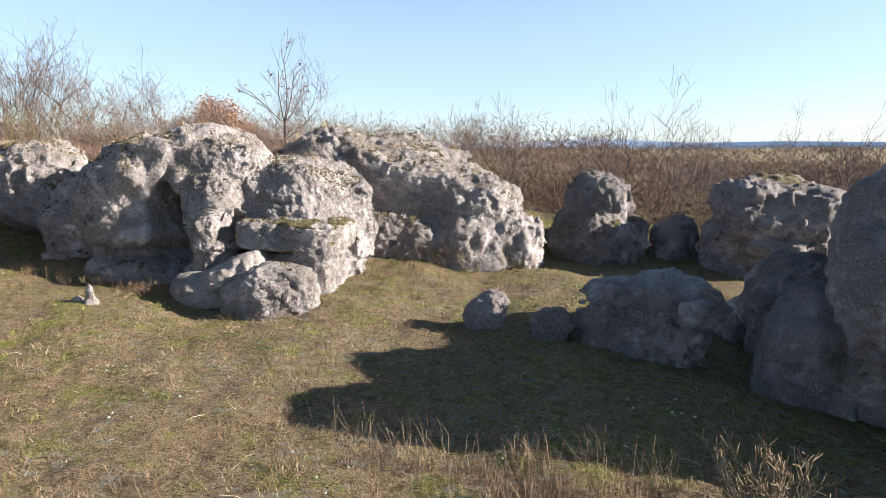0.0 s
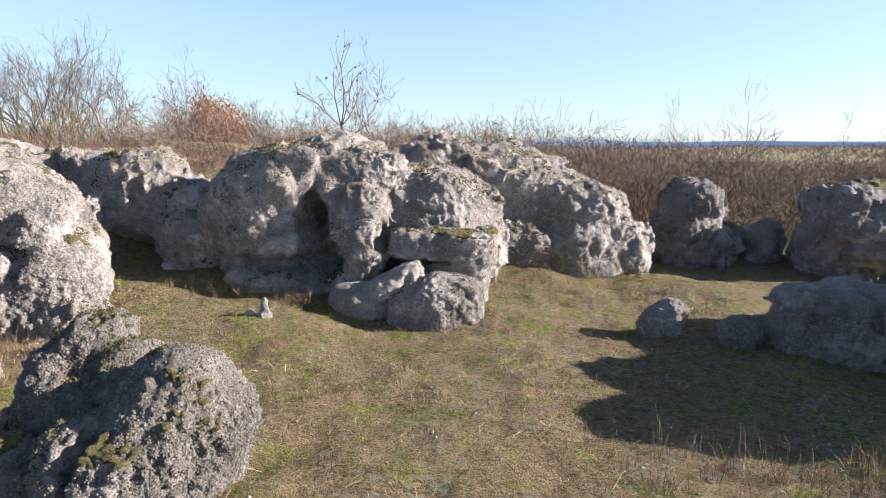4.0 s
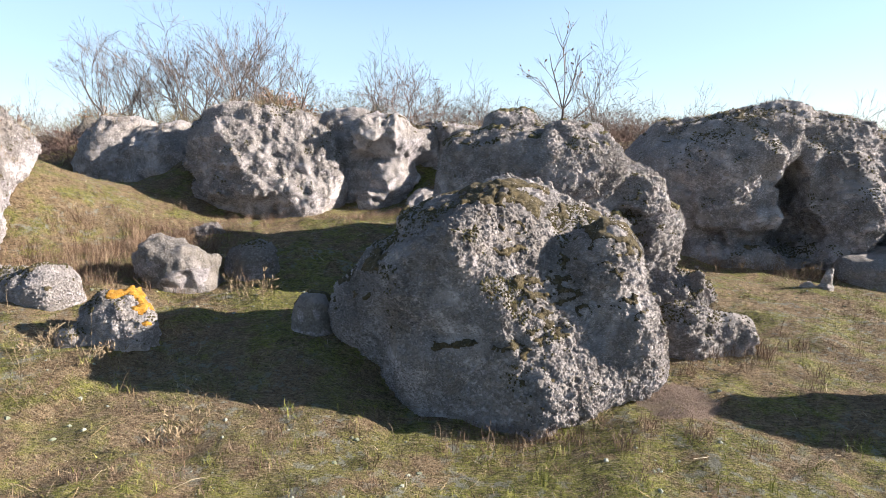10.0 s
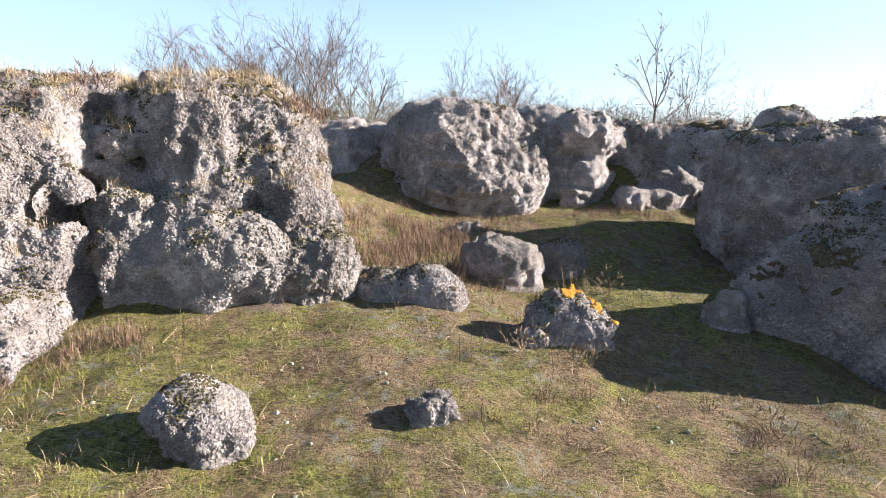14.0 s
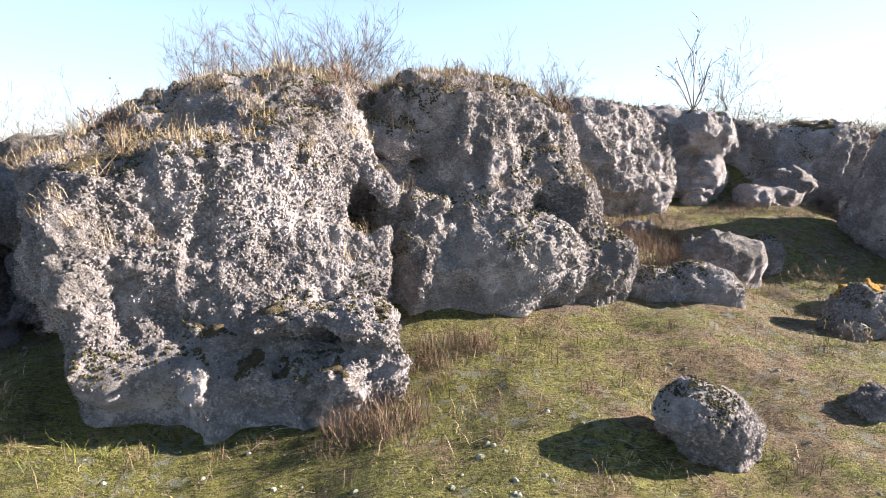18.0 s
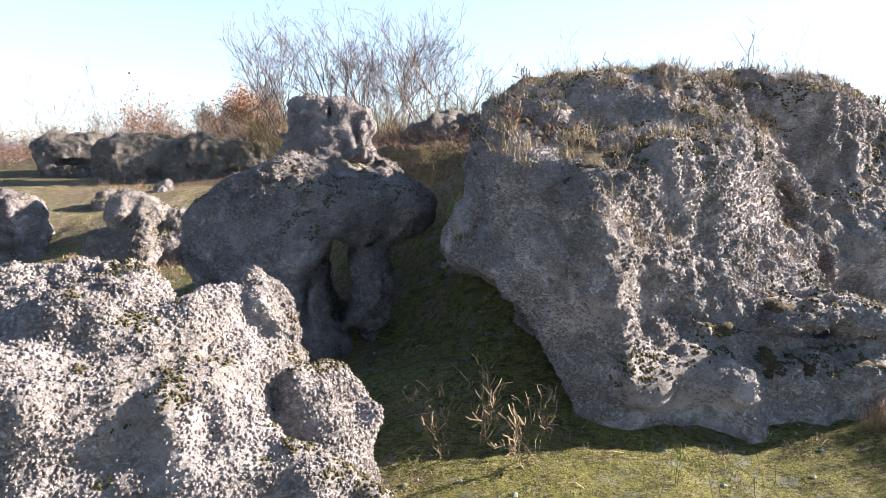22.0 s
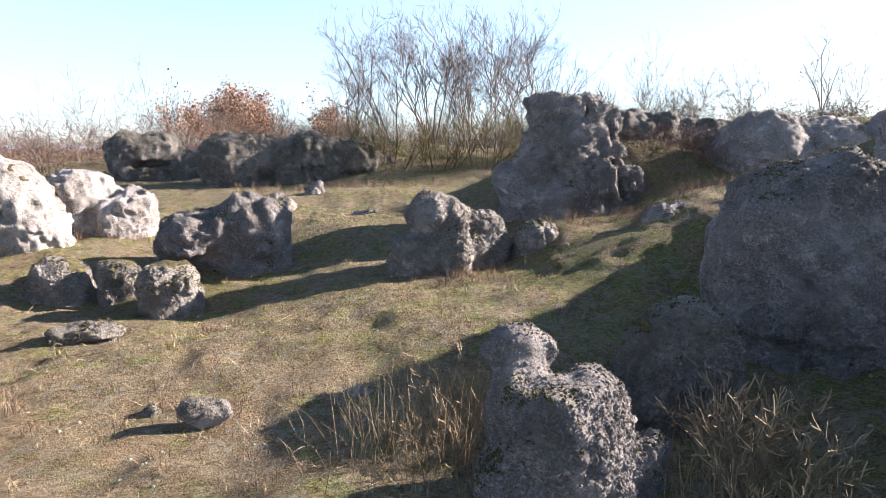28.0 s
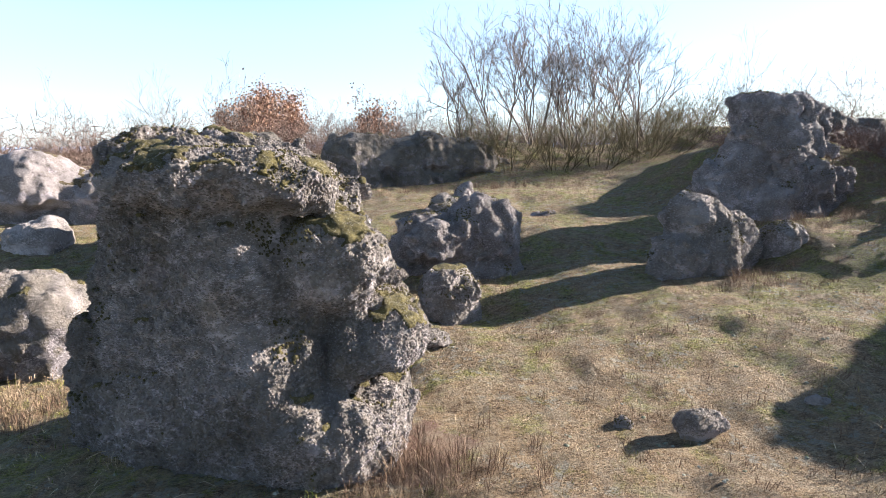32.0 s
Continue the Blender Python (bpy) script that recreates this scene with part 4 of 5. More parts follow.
rock("grey_boulder", "broad grey boulder with a pale shoulder", (-23.4, 11.9, .42), [(-.1, 0, .5, .85, .65, .5, 25, 0, 3), (.45, -.05, .65, .5, .55, .6, 35, 0, 3), (-.75, .1, .5, .42, .45, .32)], [(-.5, -.6, .2, .5, .3, .2)], ROCK_SHADE_GREY, step=.04, crust=(1000, 0.015), seed=41, lump=0.92)
for k, (x, y, z, w, h) in enumerate([(-25.6, 11.1, .3, .48, .36), (-24.75, 10.8, .27, .27, .33), (-24.05, 10.35, .22, .45, .45)]):
    rock("field_boulder", "rounded boulder in the short grass", (x, y, z), [(0, 0, h * .6, w, w * .8, h), (w * .4, 0, h * .5, w * .6, w * .6, h * .8), (-w * .3, .05, h * .9, w * .5, w * .5, h * .6)], (), ROCK_MOSSY, step=.04, split=True, moss=(.15, .5, MOSS, 'moss'), crust=(2200, .012), seed=42 + k, lump=.8, group="boulders in the field")
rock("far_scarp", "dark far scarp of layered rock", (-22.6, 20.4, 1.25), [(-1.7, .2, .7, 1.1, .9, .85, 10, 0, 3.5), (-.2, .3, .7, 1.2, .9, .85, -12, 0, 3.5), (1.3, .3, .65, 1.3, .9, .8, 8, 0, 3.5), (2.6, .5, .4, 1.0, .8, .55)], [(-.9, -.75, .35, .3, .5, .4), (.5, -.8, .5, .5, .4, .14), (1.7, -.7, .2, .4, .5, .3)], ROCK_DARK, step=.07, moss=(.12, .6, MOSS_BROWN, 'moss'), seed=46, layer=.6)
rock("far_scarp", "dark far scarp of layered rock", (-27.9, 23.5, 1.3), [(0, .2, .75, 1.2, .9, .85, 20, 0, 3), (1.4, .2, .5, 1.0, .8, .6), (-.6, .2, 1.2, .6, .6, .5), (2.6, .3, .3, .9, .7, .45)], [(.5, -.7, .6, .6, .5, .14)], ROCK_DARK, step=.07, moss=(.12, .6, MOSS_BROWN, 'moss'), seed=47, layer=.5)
rock("pale_bluff", "pale knobbly limestone bluff in full sun", (-27.2, 12.9, .75), [(0, 0, .8, .8, .8, .75), (.4, -.1, .4, .6, .6, .5), (-.9, .1, .6, .8, .8, .7), (.1, 0, 1.2, .5, .5, .35)], [(.2, -.75, .75, .2, .3, .15)], ROCK_PALE, step=.04, moss=(.05, .6, MOSS_BROWN, 'moss'), seed=48)
rock("pale_rock", "knobbly pale rock beside the bluff", (-26.0, 14.0, .9), [(-.3, 0, .6, .5, .5, .55), (.45, 0, .4, .5, .5, .42), (.2, -.2, .2, .35, .35, .3)], (), ROCK, step=.04, seed=49)
rock("post_rock", "dark stump of rock with a knob behind its top", (-20.6, 5.0, .28), [(.08, 0, .42, .45, .33, .5, 0, 0, 5), (-.1, .35, .95, .26, .2, .19), (.62, .05, .12, .3, .28, .34), (-.05, .0, .15, .46, .36, .42), (-.1, .3, .5, .25, .2, .5)], (), ROCK_SHADE_GREY, step=.03, split=True, cuts=[(-20.5, 4.66, .8, .55, -.8, .22), (-20.75, 4.7, .8, -.5, -.86, .05)], crust=(5000, 0.009), seed=50, lump=.36, pit=.85)
rock("tilted_slab", "tilted mossy slab leaning in the shade", (-19.2, 6.0, .22), [(.1, 0, .45, .44, .4, .58, 0, 6), (-.3, 0, .15, .45, .4, .36), (.3, .1, .2, .38, .4, .45)], (), ROCK_MOSSY, step=.036, split=True, moss=(.0, .3, MOSS, 'moss'), cuts=[(-19.15, 5.72, .75, -.35, -.8, .5)], crust=(3000, 0.0105), seed=51, lump=.4, layer=1.2)
for k, (x, y, z, w, h) in enumerate([(-22.85, 6.8, .3, .2, .17), (-22.0, 7.2, .28, .1, .08), (-21.6, 6.9, .28, .12, .08), (-23.4, 7.0, .27, .1, .08)]):
    rock("turf_stone", "small grey stone sunk in dry turf", (x, y, z - .025), [(0, 0, h * .4, w, w * .8, h * .8), (w * .5, 0, h * .3, w * .6, w * .5, h * .5)], (), ROCK_MOSSY, step=.022, crust=(4000, .008), seed=52 + k, lump=.6, group="small stones in the turf")
rock("end_rock", "tall mossy-crowned rock like a weathered head", (-26.15, 7.5, .15),
     [(-.15, .15, .85, 1.05, .9, 1.3, 0, 0, 2.8), (-.05, .1, 1.95, .85, .75, .4, 0, 3, 2.6), (.55, 0, 1.4, .5, .6, .62), (.88, -.1, .95, .44, .45, .3), (.55, -.2, .4, .58, .6, .4), (-.85, .3, .5, .6, .5, .75)], [(1.05, -.5, .66, .42, .5, .08), (1.0, -.3, 1.32, .14, .4, .1)], ROCK_MOSSY, step=.04, split=True, moss=(.3, .5, MOSS, 'moss'), cuts=[(-25.85, 6.72, 1.0, -.55, -.83, .04), (-25.85, 6.7, .7, .4, -.82, .4)], after=[(.86, -.3, .95, .42, .42, .26), (.5, -.45, .42, .52, .42, .34), (.62, -.25, 1.5, .35, .4, .35), (-.1, -.1, 2.1, .75, .6, .2)], crust=(3800, 0.0105), seed=56, lump=0.77)
rock("end_boulder", "mossy boulder behind the tall rock", (-28.7, 10.0, .1), [(0, 0, .5, .6, .6, .55), (-.6, .1, .4, .6, .6, .5)], (), ROCK_MOSSY, step=.04, moss=(.15, .5, MOSS, 'moss'), seed=57)
rock("far_boulder", "round brown boulder in the field", (-30.2, 13.6, .75), [(0, 0, .3, .5, .4, .32)], (), ROCK, step=.045, seed=58, lump=0.72)
rock("far_outcrop", "knobbly dark outcrop at the edge of the field", (-30.7, 16.2, .95), [(-.5, 0, .7, 1.0, .8, .75), (.8, .1, .5, 1.0, .8, .6)], (), ROCK_SHADE_GREY, step=.06, moss=(.12, .6, MOSS_BROWN, 'moss'), seed=59)
# single stones
for k, (x, y, z, w, h) in enumerate([(-16.6, 9.9, 1.05, .42, .55), (-18.6, 10.5, .85, .40, .42), (-22.1, 16.7, 1.1, .26, .48), (-22.9, 15.4, .95, .40, .5), (-20.9, 14.2, .95, .34, .3), (-8.0, 7.9, .85, .36, .42), (-9.2, 9.0, 1.0, .3, .3), (-24.6, 9.2, .28, .36, .15), (-23.7, 12.9, .6, .4, .28)]):
    rock("lone_stone", "weathered grey stone on its own in the grass", (x, y, z - .06), [(0, 0, h * .35, w, w * .8, h * .65), (w * .3, .05, h * .55, w * .5, w * .5, h * .5), (-w * .4, 0, h * .25, w * .5, w * .5, h * .45)], (), ROCK_MOSSY if k % 2 else ROCK_SHADE_GREY, step=.034, crust=(1600, .013), seed=70 + k, lump=0.72, group="lone stones")

# ---- grass and small growth ----
def blades(rng, pts, tall, wide, lean, curl=0.5):
    """Narrow blades that rise from pts: a mesh of three triangles each."""
    n = len(pts)
    turn, face = rng.uniform(0, 2 * np.pi, n), rng.uniform(0, 2 * np.pi, n)
    tilt = (np.abs(rng.normal(0, lean, n)) + (0.6 if lean > 1 else 0)).clip(0, 1.45)
    out = np.stack([np.cos(turn), np.sin(turn), 0 * turn], 1)
    up = np.array((0, 0, 1.0))
    side = np.stack([np.cos(face), np.sin(face), 0 * face], 1) * (wide * 0.5)[:, None]
    mid = pts + (up * np.cos(tilt)[:, None] + out * np.sin(tilt)[:, None]) * (tall * 0.55)[:, None]
    more = (tilt + curl * rng.uniform(0, 1, n)).clip(0, 1.6)
    tip = mid + (up * np.cos(more)[:, None] + out * np.sin(more)[:, None]) * (tall * 0.45)[:, None]
    v = np.stack([pts - side, pts + side, mid + side * 0.8, mid - side * 0.8, tip], 1).reshape(-1, 3)
    f = np.array([(0, 1, 2), (0, 2, 3), (3, 2, 4)])[None] + (np.arange(n) * 5)[:, None, None]
    return v, f.reshape(-1, 3)


def join(pieces):
    vs, fs, at = [], [], 0
    for v, f in pieces:
        vs.append(v)
        fs.append(f + at)
        at += len(v)
    return np.concatenate(vs), np.concatenate(fs)


def on_land(x, y):
    return np.stack([x, y, height(x, y) - 0.005], 1)


def lushness(p):
    """How green the turf is, from 0 to 1."""
    q = p * (1, 1, 0)
    band = np.exp(-((p[:, 0] + 13.5) / 4.5) ** 2 - ((p[:, 1] - 4.3) / 1.6) ** 2) * 0.35 + np.exp(-((p[:, 0] + 4.5) / 2.5) ** 2 - ((p[:, 1] - 4.4) / 0.9) ** 2) * 0.5
    band -= np.exp(-((p[:, 0] + 23) / 4.0) ** 2 - ((p[:, 1] - 6) / 4) ** 2) * 0.18
    return np.clip(0.42 + band * 1.3 + vnoise(q, 1.6, 4) * 0.35 + vnoise(q, 0.45, 8) * 0.25, 0, 1)


def scatter(rng, n, y0=1.8, y1=15.5, bias=2.0):
    """Places along the way, thicker where it passes near."""
    y = y0 + (y1 - y0) * rng.uniform(0, 1, n) ** bias
    x = rng.uniform(-31, 12.5, n)
    return on_land(x, y + 0.9 * ((x + 9) / 17) ** 2 - 0.2)


def growing(name, label, mesh, mat, category="grass"):
    ob = new(name, mesh_from(name, *mesh, smooth=False))
    ob.data.materials.append(mat)
    return tagged(ob, label, category, kind="stuff")


rng = np.random.RandomState(5)
P = scatter(rng, 190000)
G = lushness(P)
pick = rng.uniform(0, 1, len(P))
thin = np.clip(vnoise(P * (1, 1, 0), 0.28, 2) * 1.2 + 0.75, 0.1, 1) > rng.uniform(0, 1, len(P))
green, straw = (pick < G * 0.75) & thin, (pick >= G * 0.75) & thin
far = np.clip(P[:, 1] / 5, 0.9, 2.2)
size = 0.75 + 0.5 * np.clip(vnoise(P * (1, 1, 0), 0.6, 1) + 0.3, 0, 1.3)
k = green
growing("green_grass", "short green winter grass and moss", blades(rng, P[k], size[k] * rng.uniform(.02, .055, k.sum()), rng.uniform(.003, .006, k.sum()) * far[k], .8), GREEN_BLADE)
k = straw
growing("dry_grass", "flattened straw-coloured dry grass", blades(rng, P[k], size[k] * rng.uniform(.05, .14, k.sum()), rng.uniform(.002, .0042, k.sum()) * far[k], 1.35, .5), STRAW_BLADE)

# tussocks of rusty grass at the feet of the rocks and on the slope
tufts = []
for cx, cy, sx, sy, n, h in [(-9.4, 8.2, 1.1, 1.1, 300, .20), (-10.2, 7.4, .7, .8, 90, .22), (-12.2, 5.1, .8, .3, 40, .18), (-12.6, 4.2, .35, .25, 26, .26), (-2.7, 6.7, .8, .5, 50, .22), (-3.4, 7.3, .9, .3, 35, .25), (-.3, 10.0, 1.5, .2, 35, .24),
                             (2.2, 9.6, .9, .3, 30, .2), (3.8, 11.8, 1.2, .9, 50, .2), (6.2, 5.9, 1.8, .4, 80, .2), (2.6, 4.6, 2.0, .7, 50, .16), (-4.2, 4.9, .9, .2, 30, .14), (-6.9, 10.2, 2.6, .4, 40, .14), (-21, 9.0, 4, 2.5, 70, .1), (-13, 4.4, 3, .7, 60, .1), (2, 7.6, 3, 1.6, 70, .1), (-19.9, 9.6, .5, .3, 22, .2), (-25.0, 6.7, .5, .3, 34, .26), (-17.4, 11.0, 1.6, .6, 50, .22),
                             (-14.5, 11.3, 1.6, .9, 60, .26), (-22.0, 17.6, 3.0, .6, 60, .28), (-20.4, 5.3, .6, .4, 26, .22), (-18.6, 4.2, .5, .3, 20, .25), (-15.7, 3.2, .9, .25, 30, .2), (-6.6, 10.4, 1.2, .5, 40, .16), (-28.2, 8.8, .8, .5, 30, .25), (-24, 7, 3, 1.6, 50, .12), (-8, 4.4, 4, .9, 60, .12), (-26, 13.6, 1.6, .4, 30, .25)]:
    c = np.stack([rng.normal(cx, sx * .6, n), rng.normal(cy, sy * .6, n)], 1)
    m = rng.randint(22, 55, n)
    at = np.repeat(c, m, 0) + rng.normal(0, .045, (m.sum(), 2))
    pts = on_land(at[:, 0], at[:, 1])
    tufts.append(blades(rng, pts, rng.uniform(.4, 1.25, len(pts)) * h, rng.uniform(.002, .0042, len(pts)), .8, .7))
c = scatter(rng, 5600, 1.9, 12.0, 1.7)
c = c[vnoise(c * (1, 1, 0), 1.1, 15) > -.1]
m = rng.randint(12, 34, len(c))
pts = np.repeat(c, m, 0) + np.stack([*rng.normal(0, .05, (2, m.sum())), np.zeros(m.sum())], 1)
tall, kind = np.repeat(rng.uniform(.04, .14, len(c)), m) * rng.uniform(.5, 1.2, len(pts)), np.repeat(lushness(c) + rng.uniform(-.35, .35, len(c)), m)
wide = rng.uniform(.002, .004, len(pts))
for lo, hi, name, label, mat in ((-9, .35, "", "", None), (.35, .55, "straw_tufts", "small tufts of pale dry grass", STRAW_BLADE), (.55, 9, "green_tufts", "small tufts of fresh green grass", GREEN_BLADE)):
    k = (kind >= lo) & (kind < hi)
    tuft = blades(rng, pts[k], tall[k], wide[k], .9, .8)
    if mat:
        growing(name, label, tuft, mat)
    else:
        tufts.append(tuft)
growing("rusty_grass", "tussocks of rusty dry grass at the feet of the rocks", join(tufts), RUST_BLADE)


# dry grass and moss on the tops of rocks
def top_spots(name, n, rise, low):
    out = []
    for v, nor in TOPS.get(name, []):
        ok = np.argwhere((nor[:, 2] > rise) & (v[:, 2] > low))[:, 0]
        if len(ok):
            out.append(v[rng.choice(ok, n)] - (0, 0, .02))
    return np.concatenate(out)


tops = []
for name, n, low, h in [("cliff", 26000, 1.35, .13), ("ridge_rock", 5000, 1.9, .16), ("cave_rock", 2200, 2.6, .12), ("saddle_rock", 2500, 2.0, .14), ("scarp_rock", 3500, 2.3, .16), ("scarp_bluff", 1800, 2.3, .12), ("dome_rock", 500, 2.3, .08),
                        ("great_boulder", 2200, 1.5, .05), ("end_rock", 1500, 1.9, .06), ("tower_rock", 900, 2.3, .12), ("arch_rock", 800, 1.8, .07), ("far_scarp", 2500, 1.9, .18), ("back_wall", 1500, 2.3, .18), ("ledge_rock", 2500, 1.3, .05)]:
    p = top_spots(name, n, .5, low)
    keep = vnoise(p, .45, 6) + .6 * vnoise(p, .15, 9) > .0
    p = p[keep]
    tops.append(blades(rng, p, rng.uniform(.4, 1.3, len(p)) * h, rng.uniform(.002, .0045, len(p)), .95, .9))
growing("rock_top_tufts", "pale tufts of dry grass on the ledges of the rocks", join([blades(rng, q, np.repeat(rng.uniform(.5, 1.3, n), 34) * h * rng.uniform(.5, 1.1, len(q)), rng.uniform(.002, .004, len(q)), .75, .8) for n, h, q in
        ((n, h, np.repeat(top_spots(name, n, .55, low), 34, 0) + rng.normal(0, .045, (n * 34, 3)) * (1, 1, .1)) for name, n, low, h in (("cliff", 420, 1.45, .19), ("ridge_rock", 90, 1.7, .2), ("saddle_rock", 80, 1.7, .18), ("cave_rock", 60, 2.4, .16)))]), STRAW_BLADE)
growing("rock_top_grass", "thin dry grass rooted on the tops of the rocks", join(tops), STALK)

# tall stalks
stalks = []
for cx, cy, sx, sy, n, h in [(5.0, 6.2, .3, .12, 120, .42), (4.5, 6.35, .4, .15, 60, .4), (6.1, 6.3, .18, .1, 60, .34), (6.55, 6.35, .1, .08, 50, .42), (6.95, 6.3, .2, .1, 100, .42), (5.4, 5.7, 1.2, .3, 120, .16), (8.6, 6.2, .5, .2, 50, .3), (4.0, 5.4, 1.0, .4, 100, .16), (-21.2, 5.7, .4, .28, 420, .6), (-19.3, 5.0, .3, .2, 300, .6), (-20.9, 6.1, .35, .2, 300, .55), (-18.9, 4.7, .6, .3, 70, .5), (-18.6, 6.6, .9, .5, 110, .5), (-.7, 9.9, 1.1, .15, 70, .42),
                             (-3.0, 7.35, .7, .2, 70, .4), (-4.2, 4.75, .9, .12, 70, .25), (-8.6, 5.3, .5, .3, 90, .34), (-7.9, 7.0, .4, .5, 80, .4), (-16.5, 9.0, 1.2, .8, 140, .5), (-14.2, 3.7, .9, .15, 60, .24), (-28.4, 8.6, .5, .4, 70, .45), (-26.0, 9.3, .9, .4, 60, .3), (-10, 5, 5, .6, 60, .16)]:
    at = np.stack([rng.normal(cx, sx, n), rng.normal(cy, sy, n)], 1)
    pts = on_land(at[:, 0], at[:, 1])
    stalks.append(blades(rng, pts, rng.uniform(.4, 1.15, n) * h, rng.uniform(.0022, .004, n), .5, .6))
growing("tall_stalks", "tall bleached dry stalks standing in clumps", join(stalks), STALK)

# long bleached straws lying on the turf
c = scatter(rng, 3600, 1.9, 11.0, 1.6)
a, l = rng.uniform(0, 2 * np.pi, len(c)), rng.uniform(.06, .24, len(c))
way = np.stack([np.cos(a), np.sin(a), rng.uniform(.02, .3, len(c))], 1) * l[:, None]
bend = rng.normal(0, .05, (len(c), 3)) * l[:, None]
growing("fallen_straw", "long bleached straws lying on the turf", ribbons([(np.array([p + (0, 0, .012), p + w * .5 + b + (0, 0, .035), p + w * .95 + (0, 0, .02)]), np.array([.0019, .0016, .0009])) for p, w, b in zip(c, way, bend)], rng), STRAW_BLADE)

# pale lichen cushions in the turf
C = scatter(rng, 12000, bias=1.7)
C = C[(vnoise(C * (1, 1, 0), 0.9, 12) + .5 * vnoise(C * (1, 1, 0), 0.2, 3) > 0.2)]
ring = np.arange(6) * np.pi / 3
r = rng.uniform(.006, .026, len(C))
rim = C[:, None] + r[:, None, None] * np.stack([np.cos(ring), np.sin(ring), 0 * ring], 1)[None] * rng.uniform(.6, 1.2, (len(C), 6, 1))
mid = C[:, None] + r[:, None, None] * 0.6 * np.stack([np.cos(ring), np.sin(ring), 0 * ring + 0.9], 1)[None] * rng.uniform(.7, 1.2, (len(C), 6, 1))
crown = (C + r[:, None] * (0, 0, .8))[:, None]
v = np.concatenate([rim, mid, crown], 1).reshape(-1, 3)
f = [(i, (i + 1) % 6, 6 + (i + 1) % 6) for i in range(6)] + [(i, 6 + (i + 1) % 6, 6 + i) for i in range(6)] + [(6 + i, 6 + (i + 1) % 6, 12) for i in range(6)]
growing("lichen_cushions", "pale grey-green lichen cushions in the turf", (v, (np.array(f)[None] + (np.arange(len(C)) * 13)[:, None, None]).reshape(-1, 3)), LICHEN, "lichen")


# ---- shrubs and trees ----
def plant(name, label, at, stems, mat, category, leaves=None, group=""):
    """A leafless plant: each stem with its boughs is a part, its fine twigs another."""
    ob = new(name)
    ob.location = at
    rng = np.random.RandomState(len(stems))
    fine = []
    thick = [[(p, r) for p, r, d in paths if d >= 1] for paths in stems]
    if len(stems) > 6:  # a tangle of many thin stems
        tagged(part("tangle", mesh_from("tangle", *tubes([pr for t in thick for pr in t], 3)), mat, ob), kind="stuff")
    for paths in stems:
        fine += [(p, np.maximum(r, .0032)) for p, r, d in paths if d < 1]
        if len(stems) > 6:
            continue
        part("stem", mesh_from("stem", *tubes([(p if d > 1 else p[::2] if len(p) > 4 else p, r if d > 1 else r[::2] if len(p) > 4 else r) for p, r, d in paths if d >= 1], 3)), mat, ob)
    tagged(part("brushwood", mesh_from("brushwood", *ribbons(fine, rng), False), mat, ob), kind="stuff")
    if leaves:
        tagged(part("foliage", leaves[0], leaves[1], ob, leaves[2]), kind="stuff")
    return tagged(ob, label, category, group)


def shrub_stems(rng, tall, stems, depth=3, lean=.45, kids=(3, 4), thick=.02, ratio=.6, spread=.55, wander=.14, base=.08):
    out = []
    for _ in range(stems):
        a, l = rng.uniform(0, 2 * np.pi), rng.uniform(.1, 1) * lean
        way = np.array((math.cos(a) * math.sin(l), math.sin(a) * math.sin(l), math.cos(l)))
        b = base * rng.uniform(.3, 1)
        out.append(branch_paths(rng, (math.cos(a) * b, math.sin(a) * b, -.15), way, tall * rng.uniform(.42, .6), thick * rng.uniform(.7, 1.2), depth, spread, kids, 0, None, wander, ratio))
    return out


def leaf_mesh(rng, stems, n, size, depth=0, loose=.05):
    ends = [p for paths in stems for p, r, d in paths if d <= depth]
    pts = np.array([e[rng.randint(1, len(e))] for e in (ends[i] for i in rng.randint(0, len(ends), n))]) + rng.normal(0, loose, (n, 3))
    a, b = rng.normal(0, 1, (n, 3)), rng.normal(0, 1, (n, 3))
    a /= np.linalg.norm(a, axis=1, keepdims=True)
    b = np.cross(a, b)
    b /= np.linalg.norm(b, axis=1, keepdims=True)
    s = size * rng.uniform(.6, 1.2, (n, 1))
    v = np.stack([pts - a * s, pts + b * s * .6, pts + a * s, pts - b * s * .6], 1).reshape(-1, 3)
    return mesh_from("leaves", v, np.arange(4 * n).reshape(-1, 4), False)


def ground_at(x, y):
    return float(height([x], [y])[0])


# the lone sapling on the plateau
rng = np.random.RandomState(21)
paths = [(np.array([(0, 0, -.5), (.02, 0, .2), (-.02, .02, .55), (.02, 0, .95)]), np.array([.07, .06, .05, .045]), 3)]
for a, l, s in [(-.95, 1.75, .0), (.42, 2.2, .1), (.75, 1.9, .0), (-.3, 2.5, .05), (1.25, 1.9, 1.0), (.08, 2.6, 0)]:
    way = np.array((math.sin(a), rng.uniform(-.25, .25), math.cos(a)))
    branch_paths(rng, (0, 0, .9 - s * .6), way / np.linalg.norm(way), l * .85, .026, 2, .55, (4, 5), -.03, paths, .13, .5)
plant("sapling", "lone leafless sapling with open forked branches", (-2.93, 20.83, 2.66), [paths], BARK, "tree", (leaf_mesh(rng, [paths], 40, .06), BARK_RED, "withered brown pods"))

